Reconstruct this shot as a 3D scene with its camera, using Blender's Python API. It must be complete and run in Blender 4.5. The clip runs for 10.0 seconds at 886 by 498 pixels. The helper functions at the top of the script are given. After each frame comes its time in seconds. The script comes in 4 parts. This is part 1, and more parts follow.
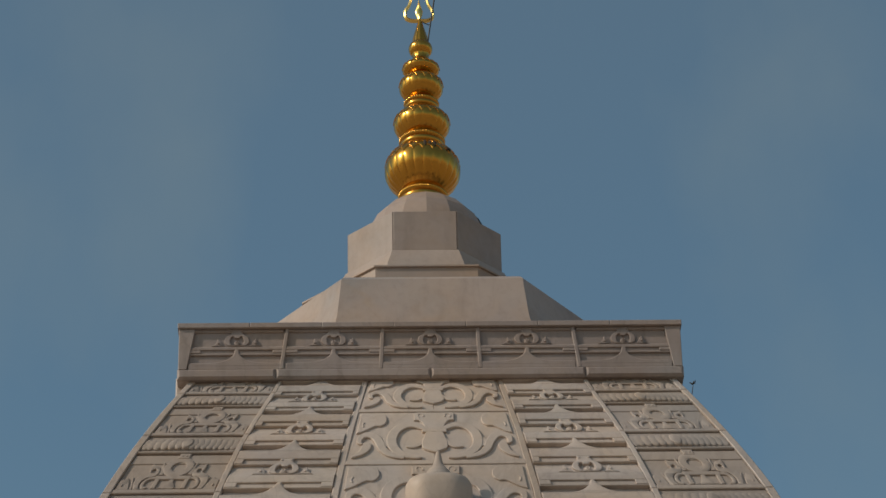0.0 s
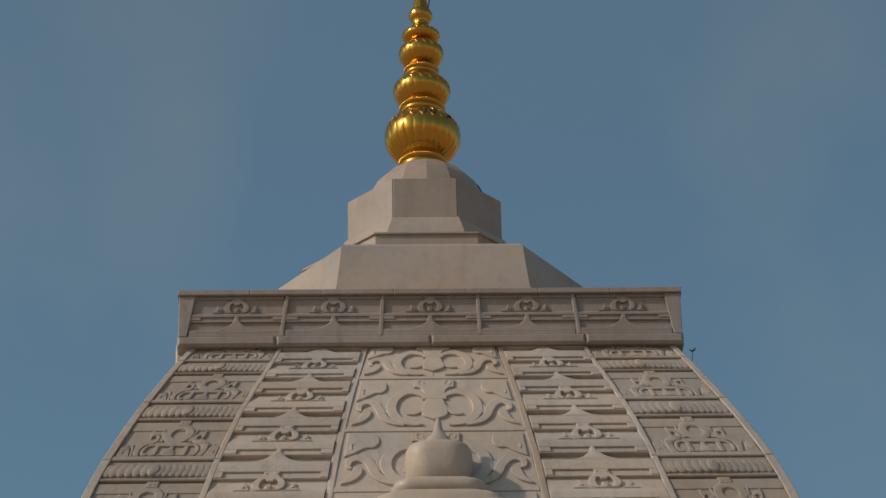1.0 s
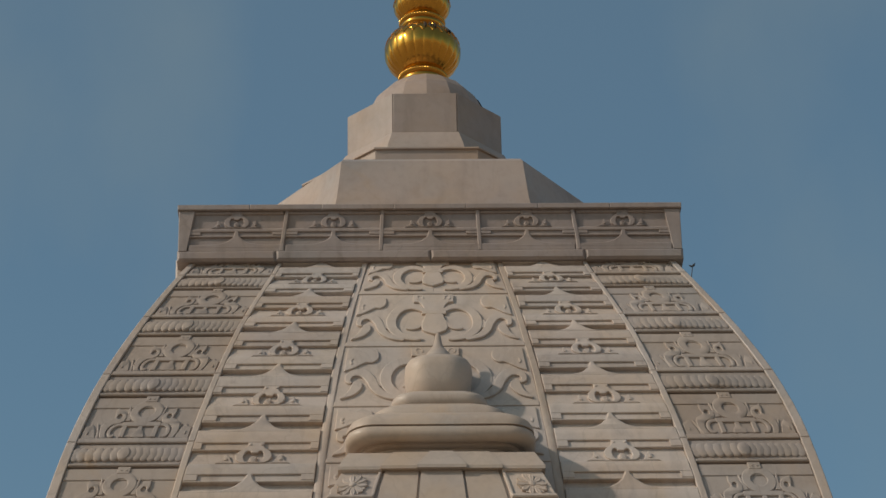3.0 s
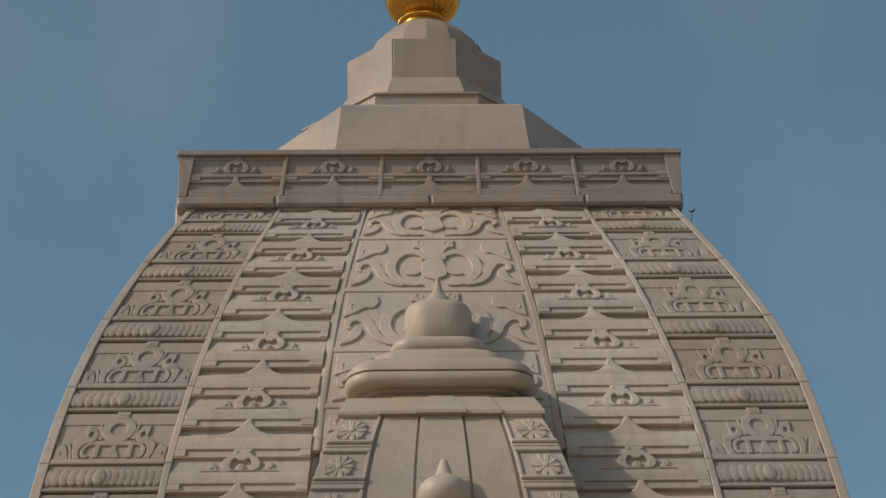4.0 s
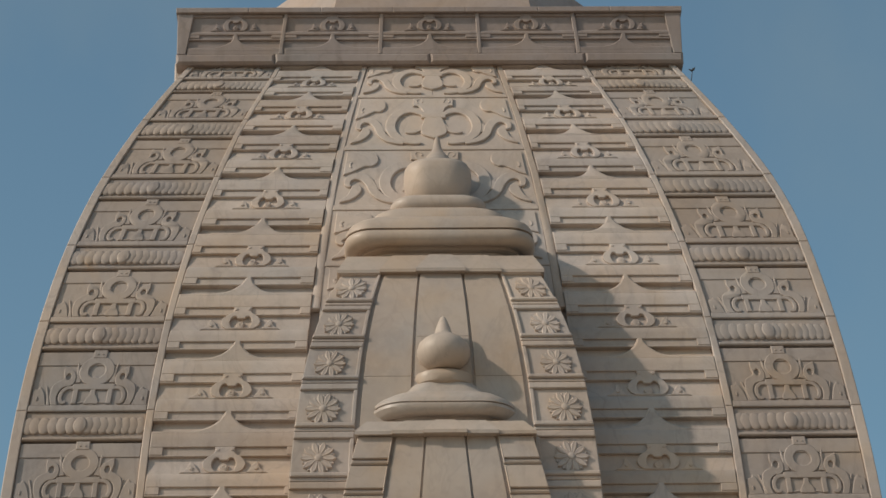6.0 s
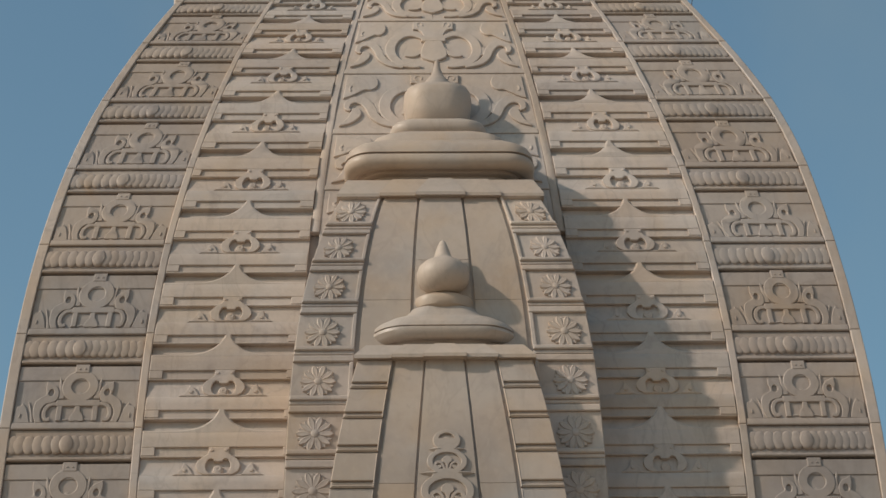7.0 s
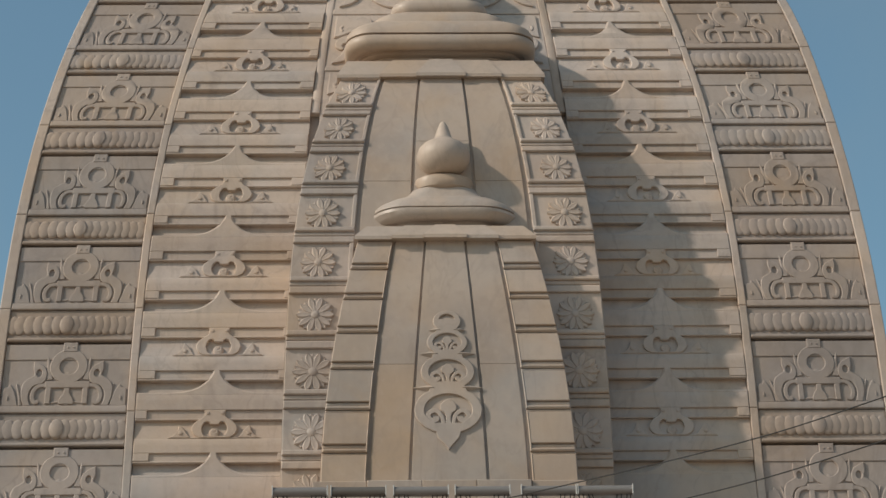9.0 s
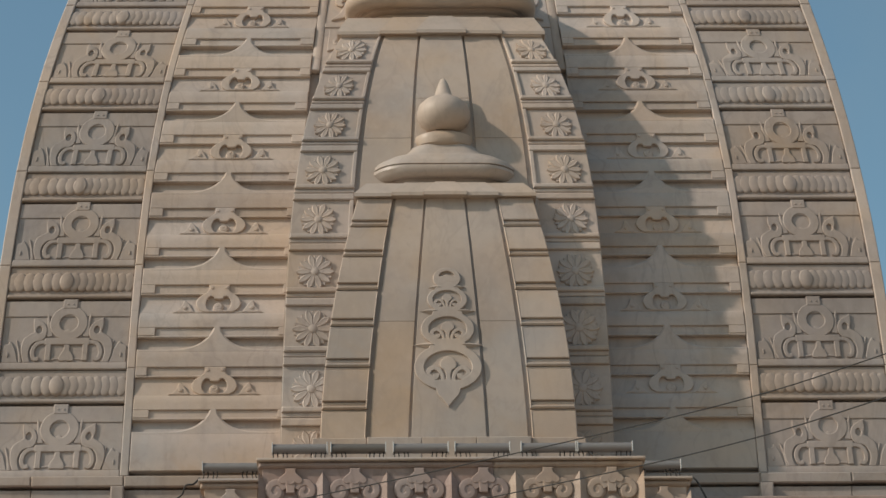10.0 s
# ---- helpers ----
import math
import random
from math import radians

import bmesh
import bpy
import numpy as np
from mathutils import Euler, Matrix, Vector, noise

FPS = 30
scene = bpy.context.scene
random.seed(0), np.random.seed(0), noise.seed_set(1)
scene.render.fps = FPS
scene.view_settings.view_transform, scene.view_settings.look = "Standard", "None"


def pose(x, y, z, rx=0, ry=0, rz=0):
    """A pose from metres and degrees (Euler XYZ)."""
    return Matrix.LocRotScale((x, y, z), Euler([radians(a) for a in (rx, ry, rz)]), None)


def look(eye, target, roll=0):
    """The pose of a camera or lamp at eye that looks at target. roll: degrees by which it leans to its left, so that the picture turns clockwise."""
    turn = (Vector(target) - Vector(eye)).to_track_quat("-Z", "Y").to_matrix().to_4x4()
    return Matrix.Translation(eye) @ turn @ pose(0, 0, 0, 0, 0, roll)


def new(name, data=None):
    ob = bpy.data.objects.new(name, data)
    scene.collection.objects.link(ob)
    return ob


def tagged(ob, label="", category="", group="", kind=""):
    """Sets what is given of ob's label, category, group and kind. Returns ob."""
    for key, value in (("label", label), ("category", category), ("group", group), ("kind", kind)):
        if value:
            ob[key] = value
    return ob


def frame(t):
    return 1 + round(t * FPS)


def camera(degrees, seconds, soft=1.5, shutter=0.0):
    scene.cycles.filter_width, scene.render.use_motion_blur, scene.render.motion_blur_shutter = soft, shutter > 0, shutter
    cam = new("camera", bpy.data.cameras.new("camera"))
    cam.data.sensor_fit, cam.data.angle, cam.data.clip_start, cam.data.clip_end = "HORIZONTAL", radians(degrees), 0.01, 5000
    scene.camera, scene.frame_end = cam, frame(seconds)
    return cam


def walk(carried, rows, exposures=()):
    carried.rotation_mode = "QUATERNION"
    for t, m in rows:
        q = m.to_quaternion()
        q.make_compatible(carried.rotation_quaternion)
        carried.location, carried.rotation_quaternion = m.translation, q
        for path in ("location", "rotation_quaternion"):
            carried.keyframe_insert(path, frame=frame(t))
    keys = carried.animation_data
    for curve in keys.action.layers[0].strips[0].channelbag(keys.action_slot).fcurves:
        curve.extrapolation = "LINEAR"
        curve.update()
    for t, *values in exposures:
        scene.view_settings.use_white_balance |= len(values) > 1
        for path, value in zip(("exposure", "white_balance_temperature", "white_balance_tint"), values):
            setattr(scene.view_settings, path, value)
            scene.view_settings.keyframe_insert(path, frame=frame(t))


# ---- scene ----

import itertools
from mathutils.geometry import tessellate_polygon

# ---------------------------------------------------------------- camera
cam = camera(17.0, 10.0, soft=1.5)
EYE = (-1.111, -56.256, 1.7)
PATH = [
    (0.0, (0.294, -4.760, 32.461), -1.190),
    (0.5, (0.292, -4.603, 32.196), -1.175),
    (1.0, (0.289, -4.422, 31.888), -1.165),
    (1.5, (0.287, -4.230, 31.556), -1.150),
    (2.0, (0.284, -4.006, 31.161), -1.125),
    (2.5, (0.282, -3.792, 30.780), -1.095),
    (4.0, (0.280, -3.058, 29.414), -1.030),
    (4.5, (0.279, -2.730, 28.776), -1.020),
    (5.0, (0.280, -2.420, 28.153), -1.000),
    (5.5, (0.277, -2.126, 27.546), -0.970),
    (5.7, (0.275, -1.996, 27.272), -0.960),
    (7.0, (0.272, -1.168, 25.437), -0.845),
    (7.5, (0.269, -0.911, 24.831), -0.825),
    (8.0, (0.263, -0.702, 24.325), -0.805),
    (8.5, (0.259, -0.477, 23.766), -0.775),
    (9.0, (0.255, -0.261, 23.211), -0.752),
    (9.5, (0.254, -0.088, 22.754), -0.730),
    (10.0, (0.252, 0.044, 22.399), -0.700),
]
EXPOSURES = [(0.0, -0.36), (2.5, -0.31), (4.5, -0.20), (5.5, -0.14), (7.5, -0.01), (10.0, 0.01)]
walk(cam, [(t, look(EYE, target, roll)) for t, target, roll in PATH], EXPOSURES)

# ---------------------------------------------------------------- light
SUN_AZ, SUN_EL = radians(69.5), radians(33)      # to the left of the front's normal
to_sun = Vector((-math.sin(SUN_AZ) * math.cos(SUN_EL), -math.cos(SUN_AZ) * math.cos(SUN_EL), math.sin(SUN_EL)))
sun = new("sun", bpy.data.lights.new("sun", "SUN"))
sun.data.energy, sun.data.angle, sun.data.color = 2.75, radians(1.3), (1.0, 0.865, 0.735)
sun.matrix_world = look(to_sun * 80, (0, 0, 0))

world = bpy.data.worlds.new("sky")
scene.world = world
world.use_nodes = True
wn, wl = world.node_tree.nodes, world.node_tree.links
sky = wn.new("ShaderNodeTexSky")
sky.sky_type, sky.sun_disc = "NISHITA", False
sky.sun_elevation, sky.sun_rotation = SUN_EL, math.atan2(to_sun.x, to_sun.y)
sky.air_density, sky.dust_density, sky.ozone_density = 1.0, 1.5, 1.5
wc = wn.new("ShaderNodeTexCoord")
wm = wn.new("ShaderNodeMapping")
wm.inputs["Scale"].default_value = (7, 7, 3.5)
wl.new(wc.outputs["Generated"], wm.inputs["Vector"])
cloud = wn.new("ShaderNodeTexNoise")
cloud.inputs["Scale"].default_value, cloud.inputs["Detail"].default_value = 1.6, 5
wl.new(wm.outputs["Vector"], cloud.inputs["Vector"])
cr = wn.new("ShaderNodeMapRange")
cr.inputs["From Min"].default_value, cr.inputs["From Max"].default_value = 0.45, 0.8
cr.inputs["To Min"].default_value, cr.inputs["To Max"].default_value = 0.0, 0.28
wl.new(cloud.outputs["Fac"], cr.inputs["Value"])
veil = wn.new("ShaderNodeMix")
veil.data_type = "RGBA"
high = wn.new("ShaderNodeSeparateXYZ")
wl.new(wc.outputs["Generated"], high.inputs["Vector"])
thin = wn.new("ShaderNodeMapRange")
for key, val in (("From Min", 0.47), ("From Max", 0.62), ("To Min", 0.0), ("To Max", 0.12)):
    thin.inputs[key].default_value = val
wl.new(high.outputs["Z"], thin.inputs["Value"])
both = wn.new("ShaderNodeMath")
wl.new(cr.outputs["Result"], both.inputs[0])
wl.new(thin.outputs["Result"], both.inputs[1])
wl.new(both.outputs[0], veil.inputs["Factor"])
wl.new(sky.outputs["Color"], veil.inputs["A"])
veil.inputs["B"].default_value = (2.4, 2.5, 2.8, 1)
haze = wn.new("ShaderNodeMix")
haze.data_type, haze.blend_type = "RGBA", "MULTIPLY"
haze.inputs["Factor"].default_value = 1.0
haze.inputs["B"].default_value = (0.89, 1.02, 0.89, 1)
wl.new(veil.outputs["Result"], haze.inputs["A"])
# warm haze band low in the sky, out of view, added as fill light
fill_band = wn.new("ShaderNodeMapRange")
fill_band.interpolation_type = "SMOOTHSTEP"
for key, val in (("From Min", 0.02), ("From Max", 0.27), ("To Min", 0.95), ("To Max", 0.0)):
    fill_band.inputs[key].default_value = val
wl.new(high.outputs["Z"], fill_band.inputs["Value"])
low_air = wn.new("ShaderNodeMix")
low_air.data_type = "RGBA"
wl.new(fill_band.outputs["Result"], low_air.inputs["Factor"])
wl.new(haze.outputs["Result"], low_air.inputs["A"])
low_air.inputs["B"].default_value = (3.5, 2.75, 1.95, 1)
wl.new(low_air.outputs["Result"], wn["Background"].inputs["Color"])
wn["Background"].inputs["Strength"].default_value = 0.13


# ---------------------------------------------------------------- materials
def stone(name, col, dark, rough=0.55, bump=0.25, tint=0.10, streak=0.35, vein=0.25):
    """Weathered marble: veins, warm and grey patches, rain streaks, fine grain; each block differs a little."""
    m = bpy.data.materials.new(name)
    m.use_nodes = True
    n, l = m.node_tree.nodes, m.node_tree.links
    b = n["Principled BSDF"]
    b.inputs["Roughness"].default_value = rough
    b.inputs["Specular IOR Level"].default_value = 0.3
    tc = n.new("ShaderNodeTexCoord")

    def tex(scale, detail, stretch=(1, 1, 1), dist=0.0):
        mp = n.new("ShaderNodeMapping")
        mp.inputs["Scale"].default_value = stretch
        l.new(tc.outputs["Object"], mp.inputs["Vector"])
        t = n.new("ShaderNodeTexNoise")
        t.inputs["Scale"].default_value, t.inputs["Detail"].default_value, t.inputs["Distortion"].default_value = scale, detail, dist
        l.new(mp.outputs["Vector"], t.inputs["Vector"])
        return t.outputs["Fac"]

    def ramp(value, lo, hi, out0, out1):
        r = n.new("ShaderNodeMapRange")
        for k, x in (("From Min", lo), ("From Max", hi), ("To Min", out0), ("To Max", out1)):
            r.inputs[k].default_value = x
        l.new(value, r.inputs["Value"])
        return r.outputs["Result"]

    def mix(fac, a, c, mode="MIX"):
        x = n.new("ShaderNodeMix")
        x.data_type, x.blend_type = "RGBA", mode
        l.new(fac, x.inputs["Factor"]) if hasattr(fac, "links") else None
        for key, v in (("A", a), ("B", c)):
            if hasattr(v, "links"):
                l.new(v, x.inputs[key])
            else:
                x.inputs[key].default_value = (*v, 1)
        return x.outputs["Result"]

    patch = tex(0.9, 5, dist=0.6)
    c = mix(ramp(patch, 0.38, 0.66, 0, 1), col, tuple(x * y for x, y in zip(col, (1.06, 0.98, 0.86))))
    grey = tex(0.55, 4)
    c = mix(ramp(grey, 0.5, 0.7, 0, 0.55), c, tuple(sum(col) / 3 * k for k in (0.92, 0.93, 0.95)))
    broad = tex(0.38, 3, (1, 1, 1.6))
    c = mix(ramp(broad, 0.35, 0.5, 0.55, 0), c, tuple(x * 0.78 for x in col))
    c = mix(ramp(broad, 0.5, 0.66, 0, 0.6), c, tuple(min(1, x * y) for x, y in zip(col, (1.16, 1.17, 1.16))))
    veins = tex(0.9, 5, (1, 1, 0.45), 1.1)
    band = n.new("ShaderNodeMath")
    band.operation = "ABSOLUTE"
    sub = n.new("ShaderNodeMath")
    sub.operation = "SUBTRACT"
    l.new(veins, sub.inputs[0])
    sub.inputs[1].default_value = 0.5
    l.new(sub.outputs[0], band.inputs[0])
    c = mix(ramp(band.outputs[0], 0.0, 0.022, vein, 0), c, dark)
    drip = tex(1.3, 5, (2.6, 2.6, 0.28), 0.3)
    c = mix(ramp(drip, 0.55, 0.78, 0, streak), c, dark)
    rust = tex(0.42, 6, (1, 1, 0.8), 1.2)
    c = mix(ramp(rust, 0.64, 0.76, 0, 0.35), c, (0.42, 0.26, 0.12))
    fine = tex(7.0, 7, (1, 1, 0.8), 0.4)
    c = mix(ramp(fine, 0.52, 0.74, 0, 0.20), c, dark)
    c = mix(ramp(fine, 0.30, 0.46, 0.22, 0), c, tuple(min(1, x * 1.2) for x in col))
    info = n.new("ShaderNodeObjectInfo")
    tone = n.new("ShaderNodeSeparateColor")
    l.new(info.outputs["Color"], tone.inputs["Color"])
    c = mix(ramp(tone.outputs["Green"], 0.55, 1, 0, 0.32), c, tuple(x * y for x, y in zip(col, (1.08, 0.96, 0.78))))
    hsv = n.new("ShaderNodeHueSaturation")
    l.new(ramp(tone.outputs["Red"], 0, 1, 1 - tint, 1 + tint), hsv.inputs["Value"])
    l.new(ramp(tone.outputs["Blue"], 0, 1, 1.09, 0.88), hsv.inputs["Saturation"])
    l.new(c, hsv.inputs["Color"])
    l.new(hsv.outputs["Color"], b.inputs["Base Color"])
    l.new(ramp(patch, 0.3, 0.7, rough - 0.1, rough + 0.12), b.inputs["Roughness"])
    bp = n.new("ShaderNodeBump")
    bp.inputs["Strength"].default_value, bp.inputs["Distance"].default_value = bump, 0.02
    l.new(tex(14, 6), bp.inputs["Height"])
    l.new(bp.outputs["Normal"], b.inputs["Normal"])
    return m


def plain(name, col, rough, metal=0.0, var=0.12, scale=9.0, bump=0.1):
    m = bpy.data.materials.new(name)
    m.use_nodes = True
    n, l = m.node_tree.nodes, m.node_tree.links
    b = n["Principled BSDF"]
    b.inputs["Metallic"].default_value = metal
    tc = n.new("ShaderNodeTexCoord")
    t = n.new("ShaderNodeTexNoise")
    t.inputs["Scale"].default_value, t.inputs["Detail"].default_value = scale, 5
    l.new(tc.outputs["Object"], t.inputs["Vector"])
    x = n.new("ShaderNodeMix")
    x.data_type = "RGBA"
    l.new(t.outputs["Fac"], x.inputs["Factor"])
    x.inputs["A"].default_value = (*[c * (1 - var) for c in col], 1)
    x.inputs["B"].default_value = (*[min(1, c * (1 + var)) for c in col], 1)
    l.new(x.outputs["Result"], b.inputs["Base Color"])
    r = n.new("ShaderNodeMapRange")
    r.inputs["To Min"].default_value, r.inputs["To Max"].default_value = rough * 0.75, min(1, rough * 1.25)
    l.new(t.outputs["Fac"], r.inputs["Value"])
    l.new(r.outputs["Result"], b.inputs["Roughness"])
    bp = n.new("ShaderNodeBump")
    bp.inputs["Strength"].default_value, bp.inputs["Distance"].default_value = bump, 0.01
    l.new(t.outputs["Fac"], bp.inputs["Height"])
    l.new(bp.outputs["Normal"], b.inputs["Normal"])
    return m


MARBLE = stone("cream_marble", (0.454, 0.387, 0.349), (0.241, 0.201, 0.178), tint=0.09)
GREY_MARBLE = stone("greyish_marble", (0.352, 0.301, 0.275), (0.193, 0.166, 0.153), streak=0.45, tint=0.08)
GROUND_STONE = stone("cream_marble_backing", (0.396, 0.337, 0.303), (0.203, 0.171, 0.153), tint=0.03)
SMOOTH = stone("smooth_marble", (0.430, 0.357, 0.308), (0.261, 0.221, 0.189), rough=0.45, bump=0.12, streak=0.25, vein=0.18, tint=0.045)
ROOF_STONE = stone("weathered_roof_marble", (0.352, 0.282, 0.247), (0.203, 0.156, 0.133), rough=0.5, bump=0.15, streak=0.3, vein=0.10, tint=0.10)
CORNICE_STONE = stone("weathered_cornice_marble", (0.285, 0.241, 0.228), (0.15, 0.125, 0.115), streak=0.5, tint=0.06)
# two tones of the ledge stone: shade and sunlight put into the colour
PINK_SHADED = stone("pink_shaded_sandstone", (0.310, 0.240, 0.222), (0.15, 0.115, 0.10), rough=0.7)
BUFF_LIT = stone("buff_lit_sandstone", (0.395, 0.318, 0.270), (0.20, 0.155, 0.13), rough=0.7)
GOLD = plain("gilded_metal", (0.58, 0.29, 0.05), 0.20, 1.0, 0.10, 5.0, 0.06)
GILT = plain("pale_gilt_metal", (0.85, 0.60, 0.20), 0.30, 1.0, 0.08, 9.0, 0.05)
TARNISH = plain("tarnished_spot", (0.03, 0.02, 0.012), 0.95)
ALUMINIUM = plain("painted_aluminium", (0.23, 0.218, 0.212), 0.55, 0.2, 0.06)
DARK = plain("dark_steel", (0.05, 0.047, 0.045), 0.6, 0.6)
RUBBER = plain("black_cable_sheath", (0.02, 0.02, 0.02), 0.6)
EARTH = plain("dusty_paving", (0.40, 0.31, 0.225), 0.9, 0.0, 0.25, 0.4, 0.3)


# ---------------------------------------------------------------- mesh tools
class Shape:
    """Collects vertices and faces of one mesh."""

    def __init__(self):
        self.v, self.f = [], []

    def add(self, verts, faces):
        k = len(self.v)
        self.v += [tuple(p) for p in verts]
        self.f += [tuple(i + k for i in q) for q in faces]


TONE = random.Random(11)


def part(name, shape, material, parent=None, label="", smooth=35):
    me = bpy.data.meshes.new(name)
    me.from_pydata(shape.v, [], shape.f)
    bm = bmesh.new()
    bm.from_mesh(me)
    bmesh.ops.recalc_face_normals(bm, faces=bm.faces)
    bm.to_mesh(me)
    bm.free()
    me.materials.append(material)
    if smooth:
        me.polygons.foreach_set("use_smooth", [True] * len(me.polygons))
        me.set_sharp_from_angle(angle=radians(smooth))
    ob = new(name, me)
    ob.parent = parent
    # a carving has the tone of the block that it is cut from
    ob.color = parent.color if parent and parent.type == "MESH" else (TONE.random(), TONE.random(), TONE.random(), 1)
    if label:
        ob["label"] = label
    return ob


def thing(name, label, category, group="", kind="", at=(0, 0, 0)):
    ob = new(name)
    ob.empty_display_size = 0.3
    return tagged(ob, label, category, group, kind)


class Map:
    """A patch of carved face: (a, b, depth) to the world; su and sv are metres to one unit of a and of b."""

    def __init__(self, fn, su=1.0, sv=1.0):
        self.fn, self.su, self.sv = fn, su, sv

    def __call__(self, a, b, d):
        return self.fn(a, b, d)

    def sub(self, a0, a1, b0, b1):
        """The part of the patch with a from -1 to 1 between a0 and a1 and b from 0 to 1 between b0 and b1."""
        return Map(lambda a, b, d: self.fn(a0 + (a1 - a0) * (a + 1) / 2, b0 + (b1 - b0) * b, d),
                   abs(a1 - a0) / 2 * self.su, (b1 - b0) * self.sv)


def face_map(F, xl, xr, z0, z1):
    """a from -1 (xl) to 1 (xr), b from 0 (z0) to 1 (z1), on the curved front y = -F(z)."""
    def fn(a, b, d):
        z = z0 + (z1 - z0) * b
        s = (F(z + 0.01) - F(z - 0.01)) / 0.02
        k = 1 / math.hypot(1, s)
        l, r = xl(z), xr(z)
        return (l + (r - l) * (a + 1) / 2, -F(z) - d * k, z - d * s * k)
    zc = (z0 + z1) / 2
    s = (F(zc + 0.05) - F(zc - 0.05)) / 0.1
    return Map(fn, abs(xr(zc) - xl(zc)) / 2, (z1 - z0) * math.hypot(1, s))


def box(S, M, a0, a1, b0, b1, d0, d1, na=1, nb=1, bev=0.012, top=None):
    """A slab on the patch with eased edges; top: a wider slope along its upper edge."""
    ba, bb = bev / M.su, bev / M.sv
    bt = (top if top is not None else bev) / M.sv
    grid, outer = [], []
    for j in range(nb + 1):
        for i in range(na + 1):
            p, q = i / na, j / nb
            grid.append(M(a0 + ba + (a1 - a0 - 2 * ba) * p, b0 + bb + (b1 - b0 - bb - bt) * q, d1))
    idx = lambda i, j: j * (na + 1) + i
    rim = [(i, 0) for i in range(na)] + [(na, j) for j in range(nb)] + [(i, nb) for i in range(na, 0, -1)] + [(0, j) for j in range(nb, 0, -1)]
    faces = [(idx(i, j), idx(i + 1, j), idx(i + 1, j + 1), idx(i, j + 1)) for j in range(nb) for i in range(na)]
    verts, k = list(grid), len(grid)
    for i, j in rim:
        a, b = a0 + (a1 - a0) * i / na, b0 + (b1 - b0) * j / nb
        e = d1 - bev if top is None or j < nb else max(d0, d1 - top * 0.9)
        verts += [M(a, b, e), M(a, b, d0)]
    for r, (i, j) in enumerate(rim):
        r2 = (r + 1) % len(rim)
        faces.append((idx(i, j), idx(*rim[r2]), k + 2 * r2, k + 2 * r))
        faces.append((k + 2 * r, k + 2 * r2, k + 2 * r2 + 1, k + 2 * r + 1))
    S.add(verts, faces)


def ribbon(S, M, pts, widths, d0, d1, closed=False, bev=0.014, dome=0.0):
    """A carved band along pts with half-widths in metres."""
    n = len(pts)
    if not hasattr(widths, "__len__"):
        widths = [widths] * n
    verts, faces = [], []
    for i, (a, b) in enumerate(pts):
        p, q = pts[(i - 1) % n if closed else max(i - 1, 0)], pts[(i + 1) % n if closed else min(i + 1, n - 1)]
        ta, tb = (q[0] - p[0]) * M.su, (q[1] - p[1]) * M.sv
        h = math.hypot(ta, tb) or 1
        na, nb = -tb / h / M.su, ta / h / M.sv
        w = widths[i]
        e = min(bev, w * 0.6)
        for off, d in ((-w, d0), (-w, d1 - e), (-w + e, d1), (0, d1 + dome), (w - e, d1), (w, d1 - e), (w, d0)):
            verts.append(M(a + na * off, b + nb * off, d))
    for i in range(n if closed else n - 1):
        k, m = 7 * i, 7 * ((i + 1) % n)
        faces += [(k + j, k + j + 1, m + j + 1, m + j) for j in range(6)]
    if not closed:
        faces += [tuple(range(7)), tuple(range(7 * n - 7, 7 * n))]
    S.add(verts, faces)


def disc(S, M, a, b, ra, rb, d0, d1, seg=16, flat=0.55):
    """A low dome of radii ra, rb in metres."""
    verts, faces = [], []
    prof = ((1, d0), (1, d0 + (d1 - d0) * 0.55), (0.9, d0 + (d1 - d0) * 0.85), (flat, d1))
    for r, d in prof:
        for i in range(seg):
            t = 2 * math.pi * i / seg
            verts.append(M(a + ra * r * math.cos(t) / M.su, b + rb * r * math.sin(t) / M.sv, d))
    for j in range(3):
        for i in range(seg):
            i2 = (i + 1) % seg
            faces.append((j * seg + i, j * seg + i2, j * seg + seg + i2, j * seg + seg + i))
    faces.append(tuple(range(3 * seg, 4 * seg)))
    S.add(verts, faces)


def poly(S, M, pts, d0, d1, bev=0.012):
    """A flat carved shape with the outline pts and an eased rim."""
    n = len(pts)
    area = sum(pts[i][0] * pts[(i + 1) % n][1] - pts[(i + 1) % n][0] * pts[i][1] for i in range(n))
    turn = 1 if area > 0 else -1
    inner = []
    for i in range(n):
        p, q = pts[i - 1], pts[(i + 1) % n]
        ta, tb = (q[0] - p[0]) * M.su, (q[1] - p[1]) * M.sv
        h = math.hypot(ta, tb) or 1
        inner.append((pts[i][0] - turn * tb / h * bev / M.su, pts[i][1] + turn * ta / h * bev / M.sv))
    verts = [M(a, b, d1) for a, b in inner] + [M(a, b, max(d0, d1 - bev)) for a, b in pts] + [M(a, b, d0) for a, b in pts]
    faces = [tuple(t) for t in tessellate_polygon([[Vector((a * M.su, b * M.sv, 0)) for a, b in inner]])]
    for k in (0, n):
        faces += [(k + i, k + (i + 1) % n, k + n + (i + 1) % n, k + n + i) for i in range(n)]
    S.add(verts, faces)


